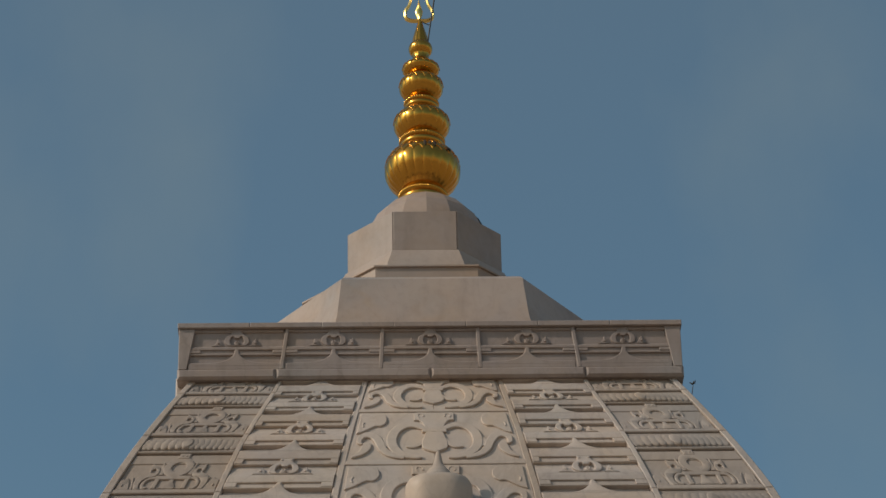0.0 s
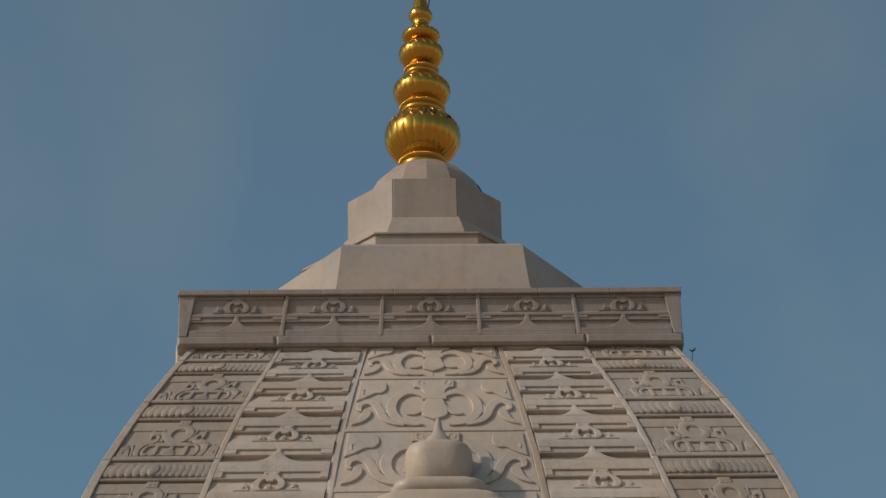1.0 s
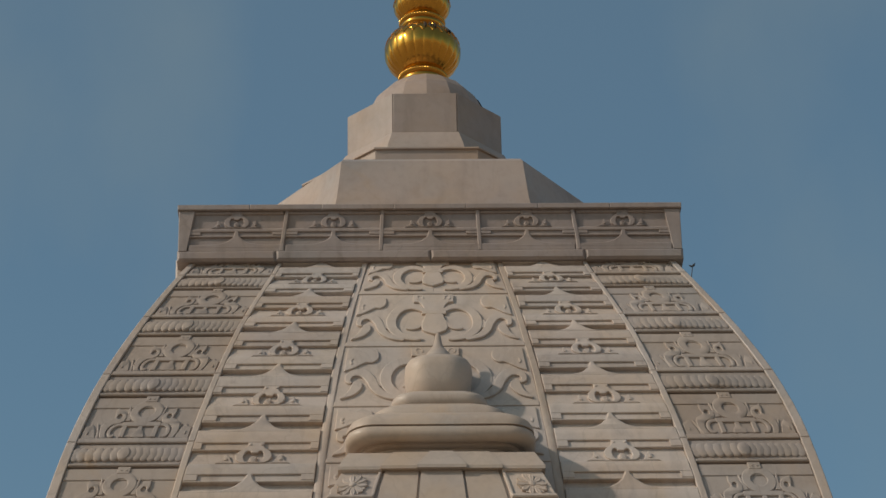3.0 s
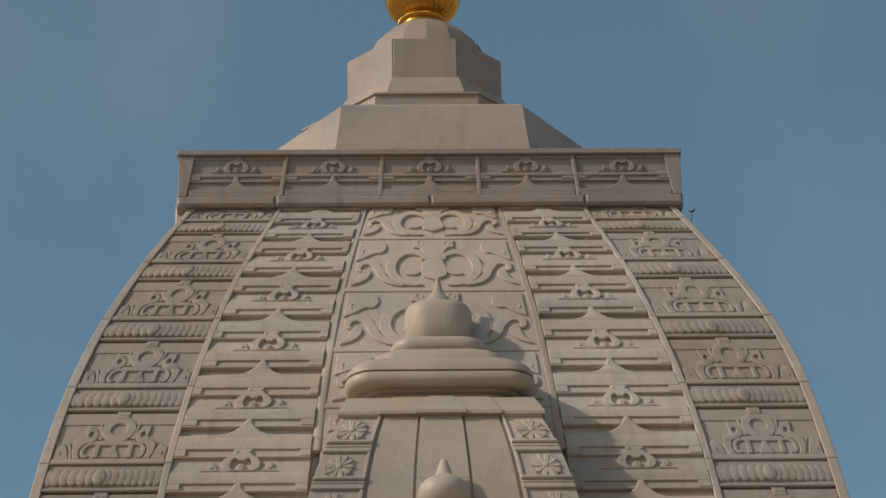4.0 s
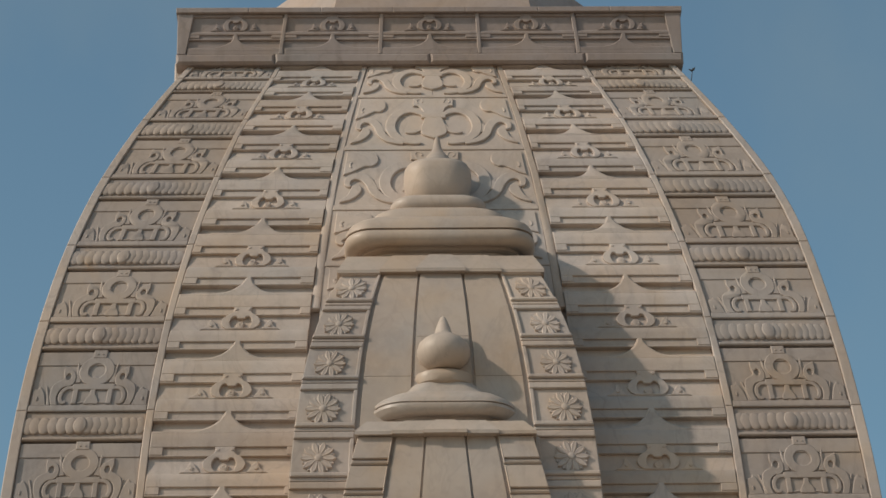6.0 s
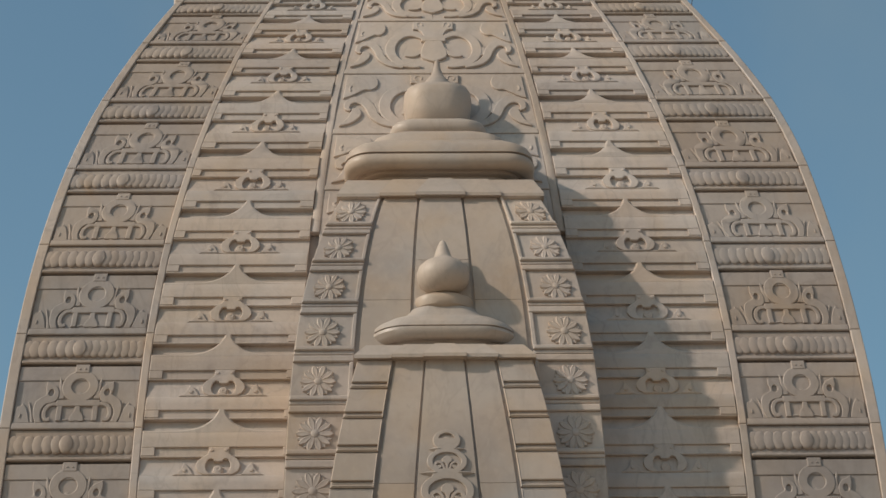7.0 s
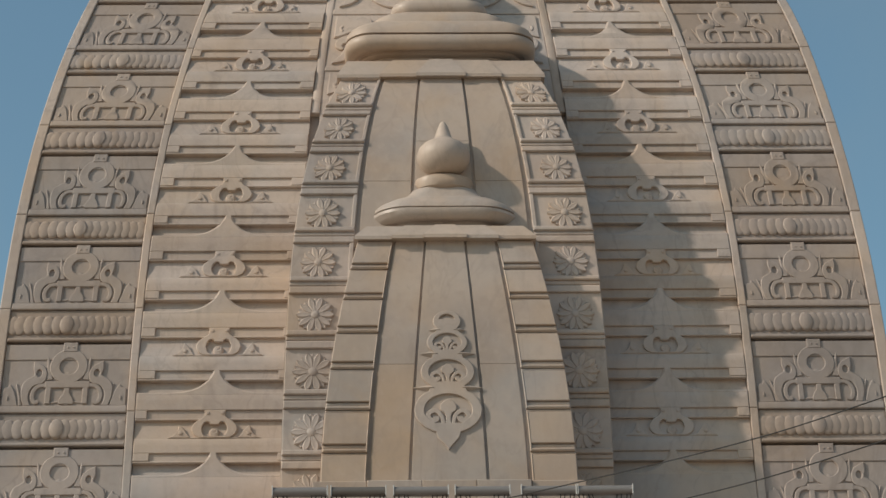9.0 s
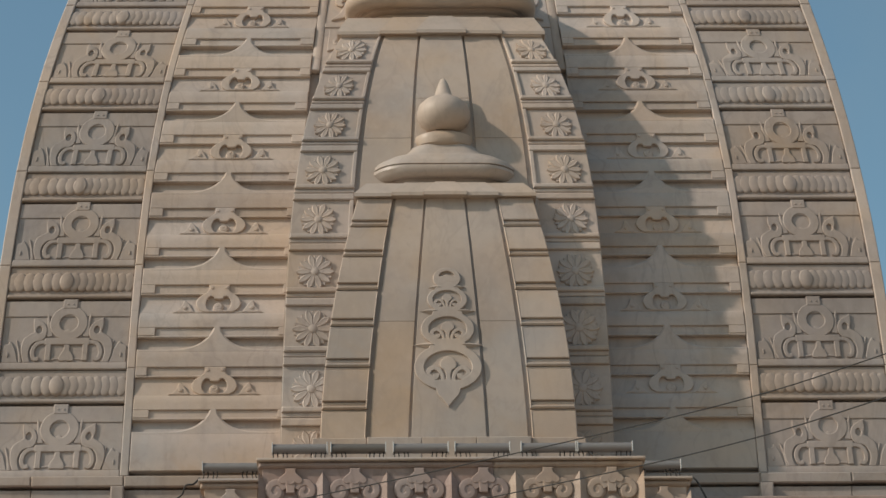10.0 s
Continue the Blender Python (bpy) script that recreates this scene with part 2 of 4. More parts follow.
def plate(S, M, loops, d0, d1, bev=0.012):
    """A flat carved shape: the outline loops[0] pierced by the other loops, all rims eased."""
    flat_loops, rims, faces = [], [], []
    for k, pts in enumerate(loops):
        n = len(pts)
        area = sum(pts[i][0] * pts[(i + 1) % n][1] - pts[(i + 1) % n][0] * pts[i][1] for i in range(n))
        turn = (1 if area > 0 else -1) * (-1 if k else 1)
        inner = []
        for i in range(n):
            p, q = pts[i - 1], pts[(i + 1) % n]
            ta, tb = (q[0] - p[0]) * M.su, (q[1] - p[1]) * M.sv
            h = math.hypot(ta, tb) or 1
            inner.append((pts[i][0] - turn * tb / h * bev / M.su, pts[i][1] + turn * ta / h * bev / M.sv))
        flat_loops.append(inner)
    verts = [M(a, b, d1) for lp in flat_loops for a, b in lp]
    faces += [tuple(t) for t in tessellate_polygon([[Vector((a * M.su, b * M.sv, 0)) for a, b in lp] for lp in flat_loops])]
    start = 0
    for pts in loops:
        n, k = len(pts), len(verts)
        verts += [M(a, b, max(d0, d1 - bev)) for a, b in pts] + [M(a, b, d0) for a, b in pts]
        for i in range(n):
            j = (i + 1) % n
            faces += [(start + i, start + j, k + j, k + i), (k + i, k + j, k + n + j, k + n + i)]
        start += n
    S.add(verts, faces)


def mirrored(half):
    """A closed outline from its right half, given from one end of the middle line to the other."""
    return half + [p for p in flip(half)[::-1] if abs(p[0]) > 1e-6]


def arc(ca, cb, ra, rb, t0, t1, n=14):
    return [(ca + ra * math.cos(radians(t0 + (t1 - t0) * i / n)), cb + rb * math.sin(radians(t0 + (t1 - t0) * i / n))) for i in range(n + 1)]


def curl(ca, cb, ra, rb, t0, t1, shrink=0.25, n=18):
    out = []
    for i in range(n + 1):
        k = 1 - (1 - shrink) * i / n
        t = radians(t0 + (t1 - t0) * i / n)
        out.append((ca + ra * k * math.cos(t), cb + rb * k * math.sin(t)))
    return out


def smooth_line(pts, n=5):
    """A rounded line through pts."""
    out = []
    for i in range(len(pts) - 1):
        p0, p1, p2, p3 = (Vector(pts[min(max(i + k, 0), len(pts) - 1)]) for k in (-1, 0, 1, 2))
        for j in range(n):
            t = j / n
            out.append(tuple(0.5 * ((2 * p1) + (p2 - p0) * t + (2 * p0 - 5 * p1 + 4 * p2 - p3) * t * t + (3 * p1 - p0 - 3 * p2 + p3) * t ** 3)))
    return out + [tuple(pts[-1])]


def flip(pts):
    return [(-a, b) for a, b in pts]


def lathe(S, prof, centre=(0, 0, 0), seg=48, lobes=0, depth=0.0, phase=0.0):
    """prof: rows of (radius, z, lobed 0 or 1)."""
    cx, cy, cz = centre
    verts, faces = [], []
    for r, z, k in prof:
        for i in range(seg):
            t = 2 * math.pi * i / seg
            q = r * (1 - k * depth * (1 - abs(math.sin(lobes * t / 2 + phase)) ** 0.45)) if lobes else r
            verts.append((cx + q * math.cos(t), cy + q * math.sin(t), cz + z))
    for j in range(len(prof) - 1):
        for i in range(seg):
            i2 = (i + 1) % seg
            faces.append((j * seg + i, j * seg + i2, (j + 1) * seg + i2, (j + 1) * seg + i))
    faces += [tuple(range(seg)), tuple(range((len(prof) - 1) * seg, len(prof) * seg))]
    S.add(verts, faces)


def rounded_plan(hx, hy, r, n=7):
    r = min(r, hx, hy)
    out = []
    for sx, sy, t0 in ((1, 1, 0), (-1, 1, 90), (-1, -1, 180), (1, -1, 270)):
        for i in range(n + 1):
            t = radians(t0 + 90 * i / n)
            out.append((sx * (hx - r) + r * math.cos(t), sy * (hy - r) + r * math.sin(t)))
    return out


def plates(S, cx, cy, rows):
    """A stack of rounded-rectangle sections (z, half x, half y, corner radius)."""
    loops = [[(cx + x, cy + y, z) for x, y in rounded_plan(hx, hy, r)] for z, hx, hy, r in rows]
    n = len(loops[0])
    faces = [(j * n + i, j * n + (i + 1) % n, (j + 1) * n + (i + 1) % n, (j + 1) * n + i) for j in range(len(loops) - 1) for i in range(n)]
    faces += [tuple(range(n)), tuple(range((len(loops) - 1) * n, len(loops) * n))]
    S.add([p for lp in loops for p in lp], faces)


def octagon(S, rows, squeeze=1.0):
    """A stack of octagons (apothem, z); squeeze narrows the two flanks."""
    loops = []
    for ap, z in rows:
        R = ap / math.cos(math.pi / 8)
        lp = [(R * math.cos(math.pi / 8 + k * math.pi / 4), R * math.sin(math.pi / 8 + k * math.pi / 4)) for k in range(8)]
        loops.append([(x * (squeeze if abs(x) > abs(y) else 1), y, z) for x, y in lp])
    faces = [(j * 8 + i, j * 8 + (i + 1) % 8, j * 8 + 8 + (i + 1) % 8, j * 8 + 8 + i) for j in range(len(rows) - 1) for i in range(8)]
    faces += [tuple(range(8)), tuple(range(8 * len(rows) - 8, 8 * len(rows)))]
    S.add([p for lp in loops for p in lp], faces)


def cuboid(S, x0, x1, y0, y1, z0, z1, bev=0.012):
    M = Map(lambda a, b, d: (a, -d, b))
    box(S, M, x0, x1, z0, z1, -y1, -y0, 1, 1, bev)


def tube(S, pts, r, seg=8):
    verts, faces, n = [], [], len(pts)
    for i, p in enumerate(pts):
        t = (Vector(pts[min(i + 1, n - 1)]) - Vector(pts[max(i - 1, 0)])).normalized()
        u = t.cross(Vector((0.3, 1, 0.2))).normalized()
        w = t.cross(u)
        rr = r[i] if hasattr(r, "__len__") else r
        for k in range(seg):
            c = 2 * math.pi * k / seg
            verts.append(Vector(p) + u * rr * math.cos(c) + w * rr * math.sin(c))
    for i in range(n - 1):
        faces += [(i * seg + k, i * seg + (k + 1) % seg, (i + 1) * seg + (k + 1) % seg, (i + 1) * seg + k) for k in range(seg)]
    faces += [tuple(range(seg)), tuple(range((n - 1) * seg, n * seg))]
    S.add(verts, faces)


def keyed(zs, vals, degree):
    c = np.polyfit(np.array(zs) - 20, vals, degree)
    return lambda z: float(np.polyval(c, z - 20))


def stepped(zs, vals):
    return lambda z: float(np.interp(z, zs, vals))


# ---------------------------------------------------------------- the large forms
BASE_Z, TOP_Z = 15.3, 29.6
XC = 0.035
H = keyed([15.2, 19, 19.9, 21.1, 22.9, 24.65, 26.1, 27.8, 29.2], [7.95, 7.72, 7.62, 7.48, 7.16, 6.74, 6.27, 5.55, 4.9], 4)
U_IN = stepped([15.5, 18, 21, 23, 24.5, 26, 27.5, 29.1], [0.675, 0.678, 0.678, 0.674, 0.667, 0.658, 0.648, 0.62])
U_MID = stepped([23.5, 25.3, 26.9, 28.4, 29.3], [0.322, 0.318, 0.312, 0.298, 0.284])
# the corner columns swell a little beyond the even curve, more on the right
SWELL_R = stepped([21, 22.5, 23.6, 24.3, 24.9, 25.6, 26.3, 26.9, 27.6, 28.5, 29.5], [0, 0.03, 0.075, 0.12, 0.165, 0.19, 0.185, 0.15, 0.10, 0.04, 0])
SWELL_L = stepped([20, 21.6, 23.3, 24.8, 26.0, 27.0, 28.5, 29.5], [0, 0.02, 0.05, 0.085, 0.095, 0.07, 0.03, 0])


def edge_x(u, z):
    """x at the fraction u of the front's half-width."""
    k = max(0.0, (abs(u) - U_IN(z)) / (1 - U_IN(z)))
    return XC + u * H(z) + k * (SWELL_R(z) if u > 0 else -SWELL_L(z))


ground = Shape()
ground.add([(-900, -900, 0), (900, -900, 0), (900, 900, 0), (-900, 900, 0)], [(0, 1, 2, 3)])
tagged(part("ground", ground, EARTH, smooth=0), "pale dusty paved ground round the temple", "ground", kind="structure")

hall = Shape()
cuboid(hall, -8.6, 8.6, -8.0, 8.6, 0.0, 14.9)
cuboid(hall, -4.0, 4.0, -9.45, -8.0, 0.0, 14.15)
cuboid(hall, -3.05, 3.05, -10.85, -9.45, 0.0, 14.15)
tagged(part("wall_hall", hall, PINK_SHADED), "plain stone walls of the hall below the spire", "wall", kind="structure")

spire = thing("temple_spire", "tall curved temple spire clad in carved cream marble panels", "temple spire")

# body behind the cladding: four curved sides
core = Shape()
zs = [BASE_Z - 0.5 + (TOP_Z - BASE_Z + 0.5) * i / 40 for i in range(41)]
for i, z in enumerate(zs):
    h = H(max(z, 15.2)) * 0.985
    l, r = XC - h - SWELL_L(z), XC + h + SWELL_R(z)
    core.v += [(l, -h, z), (r, -h, z), (r, h, z), (l, h, z)]
core.f = [(4 * j + k, 4 * j + (k + 1) % 4, 4 * j + 4 + (k + 1) % 4, 4 * j + 4 + k) for j in range(40) for k in range(4)]
part("body", core, GROUND_STONE, spire)


RELIEF = 0.76      # how far the carving stands out


def hmap(u0, u1, z0, z1):
    """A patch of the front between the fractions u0 and u1 of its half-width (numbers or curves of z)."""
    f0 = u0 if callable(u0) else (lambda z: u0)
    f1 = u1 if callable(u1) else (lambda z: u1)
    m = face_map(H, lambda z: edge_x(f0(z), z), lambda z: edge_x(f1(z), z), z0, z1)
    return Map(lambda a, b, d: m.fn(a, b, d * RELIEF), m.su, m.sv)


# long upright fillets
def fillet(u0, u1, z0, z1, d, label=""):
    M = hmap(u0, u1, z0, z1)
    S = Shape()
    box(S, M, -1, 1, 0, 1, -0.1, d, 1, 4, 0.015)
    part("fillet", S, MARBLE, spire, label)


UNITS = [29.93, 29.03, 27.83, 26.30, 24.65, 22.95, 21.10, 19.26, 17.34, 15.39]
for side in (-1, 1):
    for z1, z0 in zip(UNITS[:-1], UNITS[1:]):
        z1 = min(z1, 29.55)
        fillet(side * 0.997, side * 0.972, z0, z1 - 0.006, 0.08)
        fillet(lambda z: side * (U_IN(z) + 0.014), lambda z: side * (U_IN(z) - 0.004), z0, z1 - 0.006, 0.085)
    fillet(lambda z: side * (U_MID(z) + 0.002), lambda z: side * (U_MID(z) - 0.020), 23.2, 29.5, 0.06)


def corner_leaf(S, M, s, d):
    """A broad leaf in the lower corner of a panel beside a slim blade; s is the side."""
    w = M.su
    q = (lambda p: p) if s == 1 else flip
    ribbon(S, M, q(smooth_line([(0.69, 0.01), (0.715, 0.15), (0.775, 0.34)])), [w * k for k in np.linspace(0.032, 0.010, 11)], 0, d * 0.8)
    plate(S, M, [q(smooth_line([(0.725, 0.0), (0.755, 0.11), (0.79, 0.21), (0.83, 0.28), (0.875, 0.33), (0.905, 0.285), (0.95, 0.28), (0.985, 0.25)], 3) + [(0.985, 0.0)])], 0, d * 0.95, 0.012)
    disc(S, M, s * 0.90, 0.12, 0.016 * w, 0.045 * w, d * 0.8, d * 0.95 + 0.02, 8)


def ring_ornament(S, M, d=0.05, e=0.03):
    """Jewelled arch: a ring with a cap over a small arcade, scrolls and leaves at the sides."""
    w = M.su
    ribbon(S, M, arc(0, 0.60, 0.225, 0.195, 0, 345, 23), 0.08 * w, 0, d * 1.05, closed=True)
    disc(S, M, 0, 0.47, 0.05 * w, 0.05 * w, 0, d * 0.8, 10)
    box(S, M, -0.115, 0.115, 0.82, 0.96, 0, d + 0.015)
    for s in (-1, 1):
        disc(S, M, s * 0.045, 0.885, 0.018 * w, 0.018 * w, d, d + 0.03, 8)
        q = (lambda p: p) if s == 1 else flip
        box(S, M, min(s * 0.25, s * 0.34), max(s * 0.25, s * 0.34), 0.03, 0.30, 0, d)
        ribbon(S, M, q(smooth_line([(0.30, 0.315), (0.45, 0.30), (0.525, 0.23), (0.54, 0.13), (0.50, 0.055), (0.44, 0.065)])), 0.036 * w, 0, d)
        scroll = smooth_line([(0.67, 0.0), (0.72, 0.13), (0.726, 0.27), (0.688, 0.37), (0.59, 0.435), (0.541, 0.472), (0.565, 0.57), (0.556, 0.69)], 3)
        scroll += smooth_line([(0.47, 0.645), (0.39, 0.60), (0.337, 0.505), (0.35, 0.39), (0.418, 0.33), (0.516, 0.31), (0.577, 0.25), (0.603, 0.156), (0.585, 0.06), (0.55, 0.0)], 3)
        plate(S, M, [q(scroll), q(arc(0.462, 0.495, 0.045, 0.058, 0, 330, 11))], 0, d * 1.1, 0.012)
        ribbon(S, M, q(smooth_line([(0.29, 0.40), (0.31, 0.54), (0.345, 0.74)])), [w * k for k in np.linspace(0.055, 0.012, 11)], 0, d * 0.8)
    box(S, M, -0.36, 0.36, 0.27, 0.37, 0, d + 0.004, 3, 1)
    plate(S, M, [mirrored(smooth_line([(0.0, 0.29), (0.04, 0.27), (0.05, 0.19), (0.10, 0.12), (0.115, 0.03), (0.0, 0.03)], 3))], 0, d * 0.9, 0.01)
    ribbon(S, M, smooth_line([(-0.24, 0.05), (-0.1, 0.06), (0, 0.02), (0.1, 0.06), (0.24, 0.05)]), 0.018 * w, 0, d * 0.6)
    ribbon(S, M, smooth_line([(-0.16, 0.395), (0, 0.40), (0.16, 0.395)]), 0.02 * w, 0, d * 0.8)


for side in (-1, 1):
    for z1, z0 in zip(UNITS[:-1], UNITS[1:]):
        ze = min(z1, 29.55)
        inner, outer = (lambda z: side * (U_IN(z) + 0.015)), side * 0.971
        U = hmap(outer, inner, z0, z1) if side < 0 else hmap(inner, outer, z0, z1)
        if z1 < 29.5:
            # rope of overlapping beads under a sill
            bed = Shape()
            box(bed, U, -1, 1, 0.712, 0.985, -0.1, 0.012, 4, 2, 0.008)
            box(bed, U, -1, 1, 0.68, 0.712, -0.1, 0.075, 4, 1, 0.02)
            band = part("bead_band", bed, GREY_MARBLE, spire)
            half = 0.5 * 0.185 * U.sv
            for i in range(-6, 9):
                a = -0.07 + i * (0.150 if i < 0 else 0.125)
                k = 1.0 - abs(i) / 8
                S = Shape()
                wide = (0.115 if i else 0.125) * U.su * (1.0 if i < 5 else 0.85)
                disc(S, U, max(-0.93, min(0.93, a)), 0.838, wide, half, 0.0, 0.045 + 0.05 * k + (0.02 if i == 0 else 0), 18, 0.76)
                part("bead", S, GREY_MARBLE, band)
        top = 0.68 if z1 < 29.5 else 0.45
        S = Shape()
        box(S, U, -1, 1, -0.01, 0.058, -0.1, 0.070, 4, 1, 0.015, top=0.02)
        box(S, U, -1, 1, 0.058, 0.50, -0.1, 0.010, 4, 2, 0.006)
        box(S, U, -1, 1, 0.50, top - 0.03, -0.1, 0.034, 4, 2, 0.012)
        panel = part("corner_panel", S, GREY_MARBLE, spire)
        S = Shape()
        shift = 0.035 if side < 0 else 0.0
        ring_ornament(S, U.sub(-0.99 + shift, 0.99 + shift, 0.058, 0.69), 0.052)
        part("ring_ornament", S, GREY_MARBLE, panel)
        for s in (-1, 1):
            S = Shape()
            corner_leaf(S, U.sub(-0.99, 0.99, 0.058, 0.69), s, 0.048)
            part("corner_leaf", S, GREY_MARBLE, panel)


# intermediate courses: slotted slabs with a small crest or a pointed curve between them
def crest(S, M, d):
    """A horseshoe with a two-eyed neck, a curl in its mouth and a small leaf at each side."""
    w, v = M.su, M.sv
    rim = smooth_line([(0.185, 0.0), (0.25, 0.18), (0.285, 0.48), (0.27, 0.76), (0.225, 0.98), (0.175, 1.12), (0.14, 1.26), (0.128, 1.42), (0.132, 1.55)], 3) + [(0.132, 1.65)]
    mouth = [(0.115, 0.09)] + smooth_line([(0.145, 0.26), (0.158, 0.48), (0.15, 0.72), (0.125, 0.90), (0.09, 0.95), (0.062, 0.90)], 3) + [(0.056, 0.80), (0.0, 0.78)]
    plate(S, M, [rim + flip(rim)[::-1], mouth + flip(mouth)[::-1][1:]], 0, d, min(0.012, 0.06 * v))
    disc(S, M, 0, 0.30, 0.068 * w, min(0.068 * w, 0.29 * v), 0, d * 0.97, 16, 0.75)
    ribbon(S, M, curl(0, 0.33, 0.042, 0.16, 90, -300, 0.3, 14), 0.009 * w, d * 0.9, d * 0.95 + 0.012, bev=0.004)
    for s in (-1, 1):
        q = (lambda p: p) if s == 1 else flip
        disc(S, M, s * 0.092, 1.46, 0.022 * w, 0.022 * w, d, d + 0.018, 10)
        leaf = smooth_line([(0.30, 0.0), (0.335, 0.20), (0.37, 0.44), (0.435, 0.74), (0.462, 0.44), (0.50, 0.20), (0.55, 0.05)], 3)
        plate(S, M, [q(leaf + [(0.56, 0.0)])], 0, d * 0.86, 0.010)
        disc(S, M, s * 0.425, 0.27, 0.028 * w, 0.028 * w, d * 0.8, d * 0.8 + 0.03, 8)
    box(S, M, -0.58, 0.58, -0.03, 0.05, 0, d * 0.75, 4, 1, 0.006)


WING = ((0.985, 0.0), (0.78, 0.003), (0.60, 0.015), (0.39, 0.085), (0.23, 0.28), (0.12, 0.60), (0.06, 0.92))


def wing_outline(b0, b1, foot, stem):
    """Two swept wings that meet in an upright stem: flat at b0, at the full height b1."""
    half = smooth_line([(a, b0 + (b1 - b0) * t) for a, t in WING], 4)
    return [(0.985, foot)] + half + [(0.042, stem), (-0.042, stem)] + flip(half)[::-1] + [(-0.985, foot)]


def slotted_slab(S, M, b0, b1, slot, lip, d, a_in=0.80, top=0.045):
    """A slab from b0 to b1 (up) whose lower part holds a sunk slot between a_in and -a_in."""
    box(S, M, -1, 1, slot, b1, -0.1, d, 5, 2, 0.012, top=top)
    for s in (-1, 1):
        a, c = sorted((s * 1.0, s * a_in))
        box(S, M, a, c, b0 + lip, slot, -0.1, d - 0.001, 1, 1, 0.008)
    box(S, M, -a_in, a_in, b0 + lip, slot, -0.1, d * 0.45, 4, 1, 0.004)
    box(S, M, -1, 1, b0, b0 + lip, -0.1, d - 0.012, 5, 1, 0.012)


def slope_bed(S, M, b0, b1, d0, d1, n=5):
    """A floor that leans out from depth d1 at its top to d0 at its foot."""
    verts = []
    for i in range(n + 1):
        a = -1 + 2 * i / n
        verts += [M(a, b0, d0), M(a, (b0 + b1) / 2, d1 + (d0 - d1) * 0.36), M(a, b1, d1), M(a, b1, -0.1), M(a, b0, -0.1)]
    faces = [(5 * i + k, 5 * i + 5 + k, 5 * i + 6 + k, 5 * i + 1 + k) for i in range(n) for k in range(4)]
    S.add(verts, faces + [(0, 1, 2, 3, 4), tuple(5 * n + k for k in range(5))])


WING_FOOT, SLOT_TOP, SLAB_LOW = 0.17, 0.044, 0.166
PAIRS = [29.95, 29.09, 28.22, 27.19, 26.01, 24.66, 23.28, 21.88, 20.41, 18.94, 17.41, 15.92]
rnd = random.Random(4)
for side in (-1, 1):
    for k, (z1, z0) in enumerate(zip(PAIRS[:-1], PAIRS[1:])):
        low = lambda z: side * (U_MID(min(max(z, 23.5), 29.3)) + 0.0026)
        high = lambda z: side * (U_IN(z) - 0.0052)
        U = hmap(high, low, z0, z1) if side < 0 else hmap(low, high, z0, z1)
        jag = rnd.uniform(-0.03, 0.03)
        # the piece under the crest: b runs up, the pair starts at its top with a slot
        if k:
            S = Shape()
            slope_bed(S, U, 0.612, 0.845, 0.062, -0.01)
            bed = part("course_bed", S, MARBLE, spire)
            S = Shape()
            crest(S, U.sub(-1, 1, 0.62, 0.824), 0.10)
            part("crest_ornament", S, MARBLE, bed)
        S = Shape()
        slotted_slab(S, U, 0.315, 0.62, 0.433, 0.024, 0.092, 0.80 + jag)
        part("slab_course", S, MARBLE, spire)
        last = k == len(PAIRS) - 2
        S = Shape()
        slope_bed(S, U, WING_FOOT - 0.03, 0.325, 0.0, -0.07)
        bed = part("course_bed", S, MARBLE, spire)
        S = Shape()
        plate(S, U, [wing_outline(WING_FOOT, 0.42, WING_FOOT - 0.05, 0.46)], -0.05, 0.0945, 0.036)
        part("pointed_curve", S, MARBLE, bed)
        lower = PAIRS[k + 1] - SLAB_LOW * ((PAIRS[k + 1] - PAIRS[k + 2]) if not last else 0.0)
        if last:
            S = Shape()
            box(S, U, -1, 1, -0.30, WING_FOOT, -0.1, 0.092, 5, 2, 0.012, top=0.015)
            part("slab_course", S, MARBLE, spire)
        else:
            zt = z0 + WING_FOOT * (z1 - z0)
            V = hmap(high, low, lower, zt) if side < 0 else hmap(low, high, lower, zt)
            f = (z0 - lower) * (1 - SLOT_TOP / SLAB_LOW) / (zt - lower)
            S = Shape()
            slotted_slab(S, V, 0, 1, f, f * 0.17, 0.092, 0.84 - jag, 0.012)
            part("slab_course", S, MARBLE, spire)


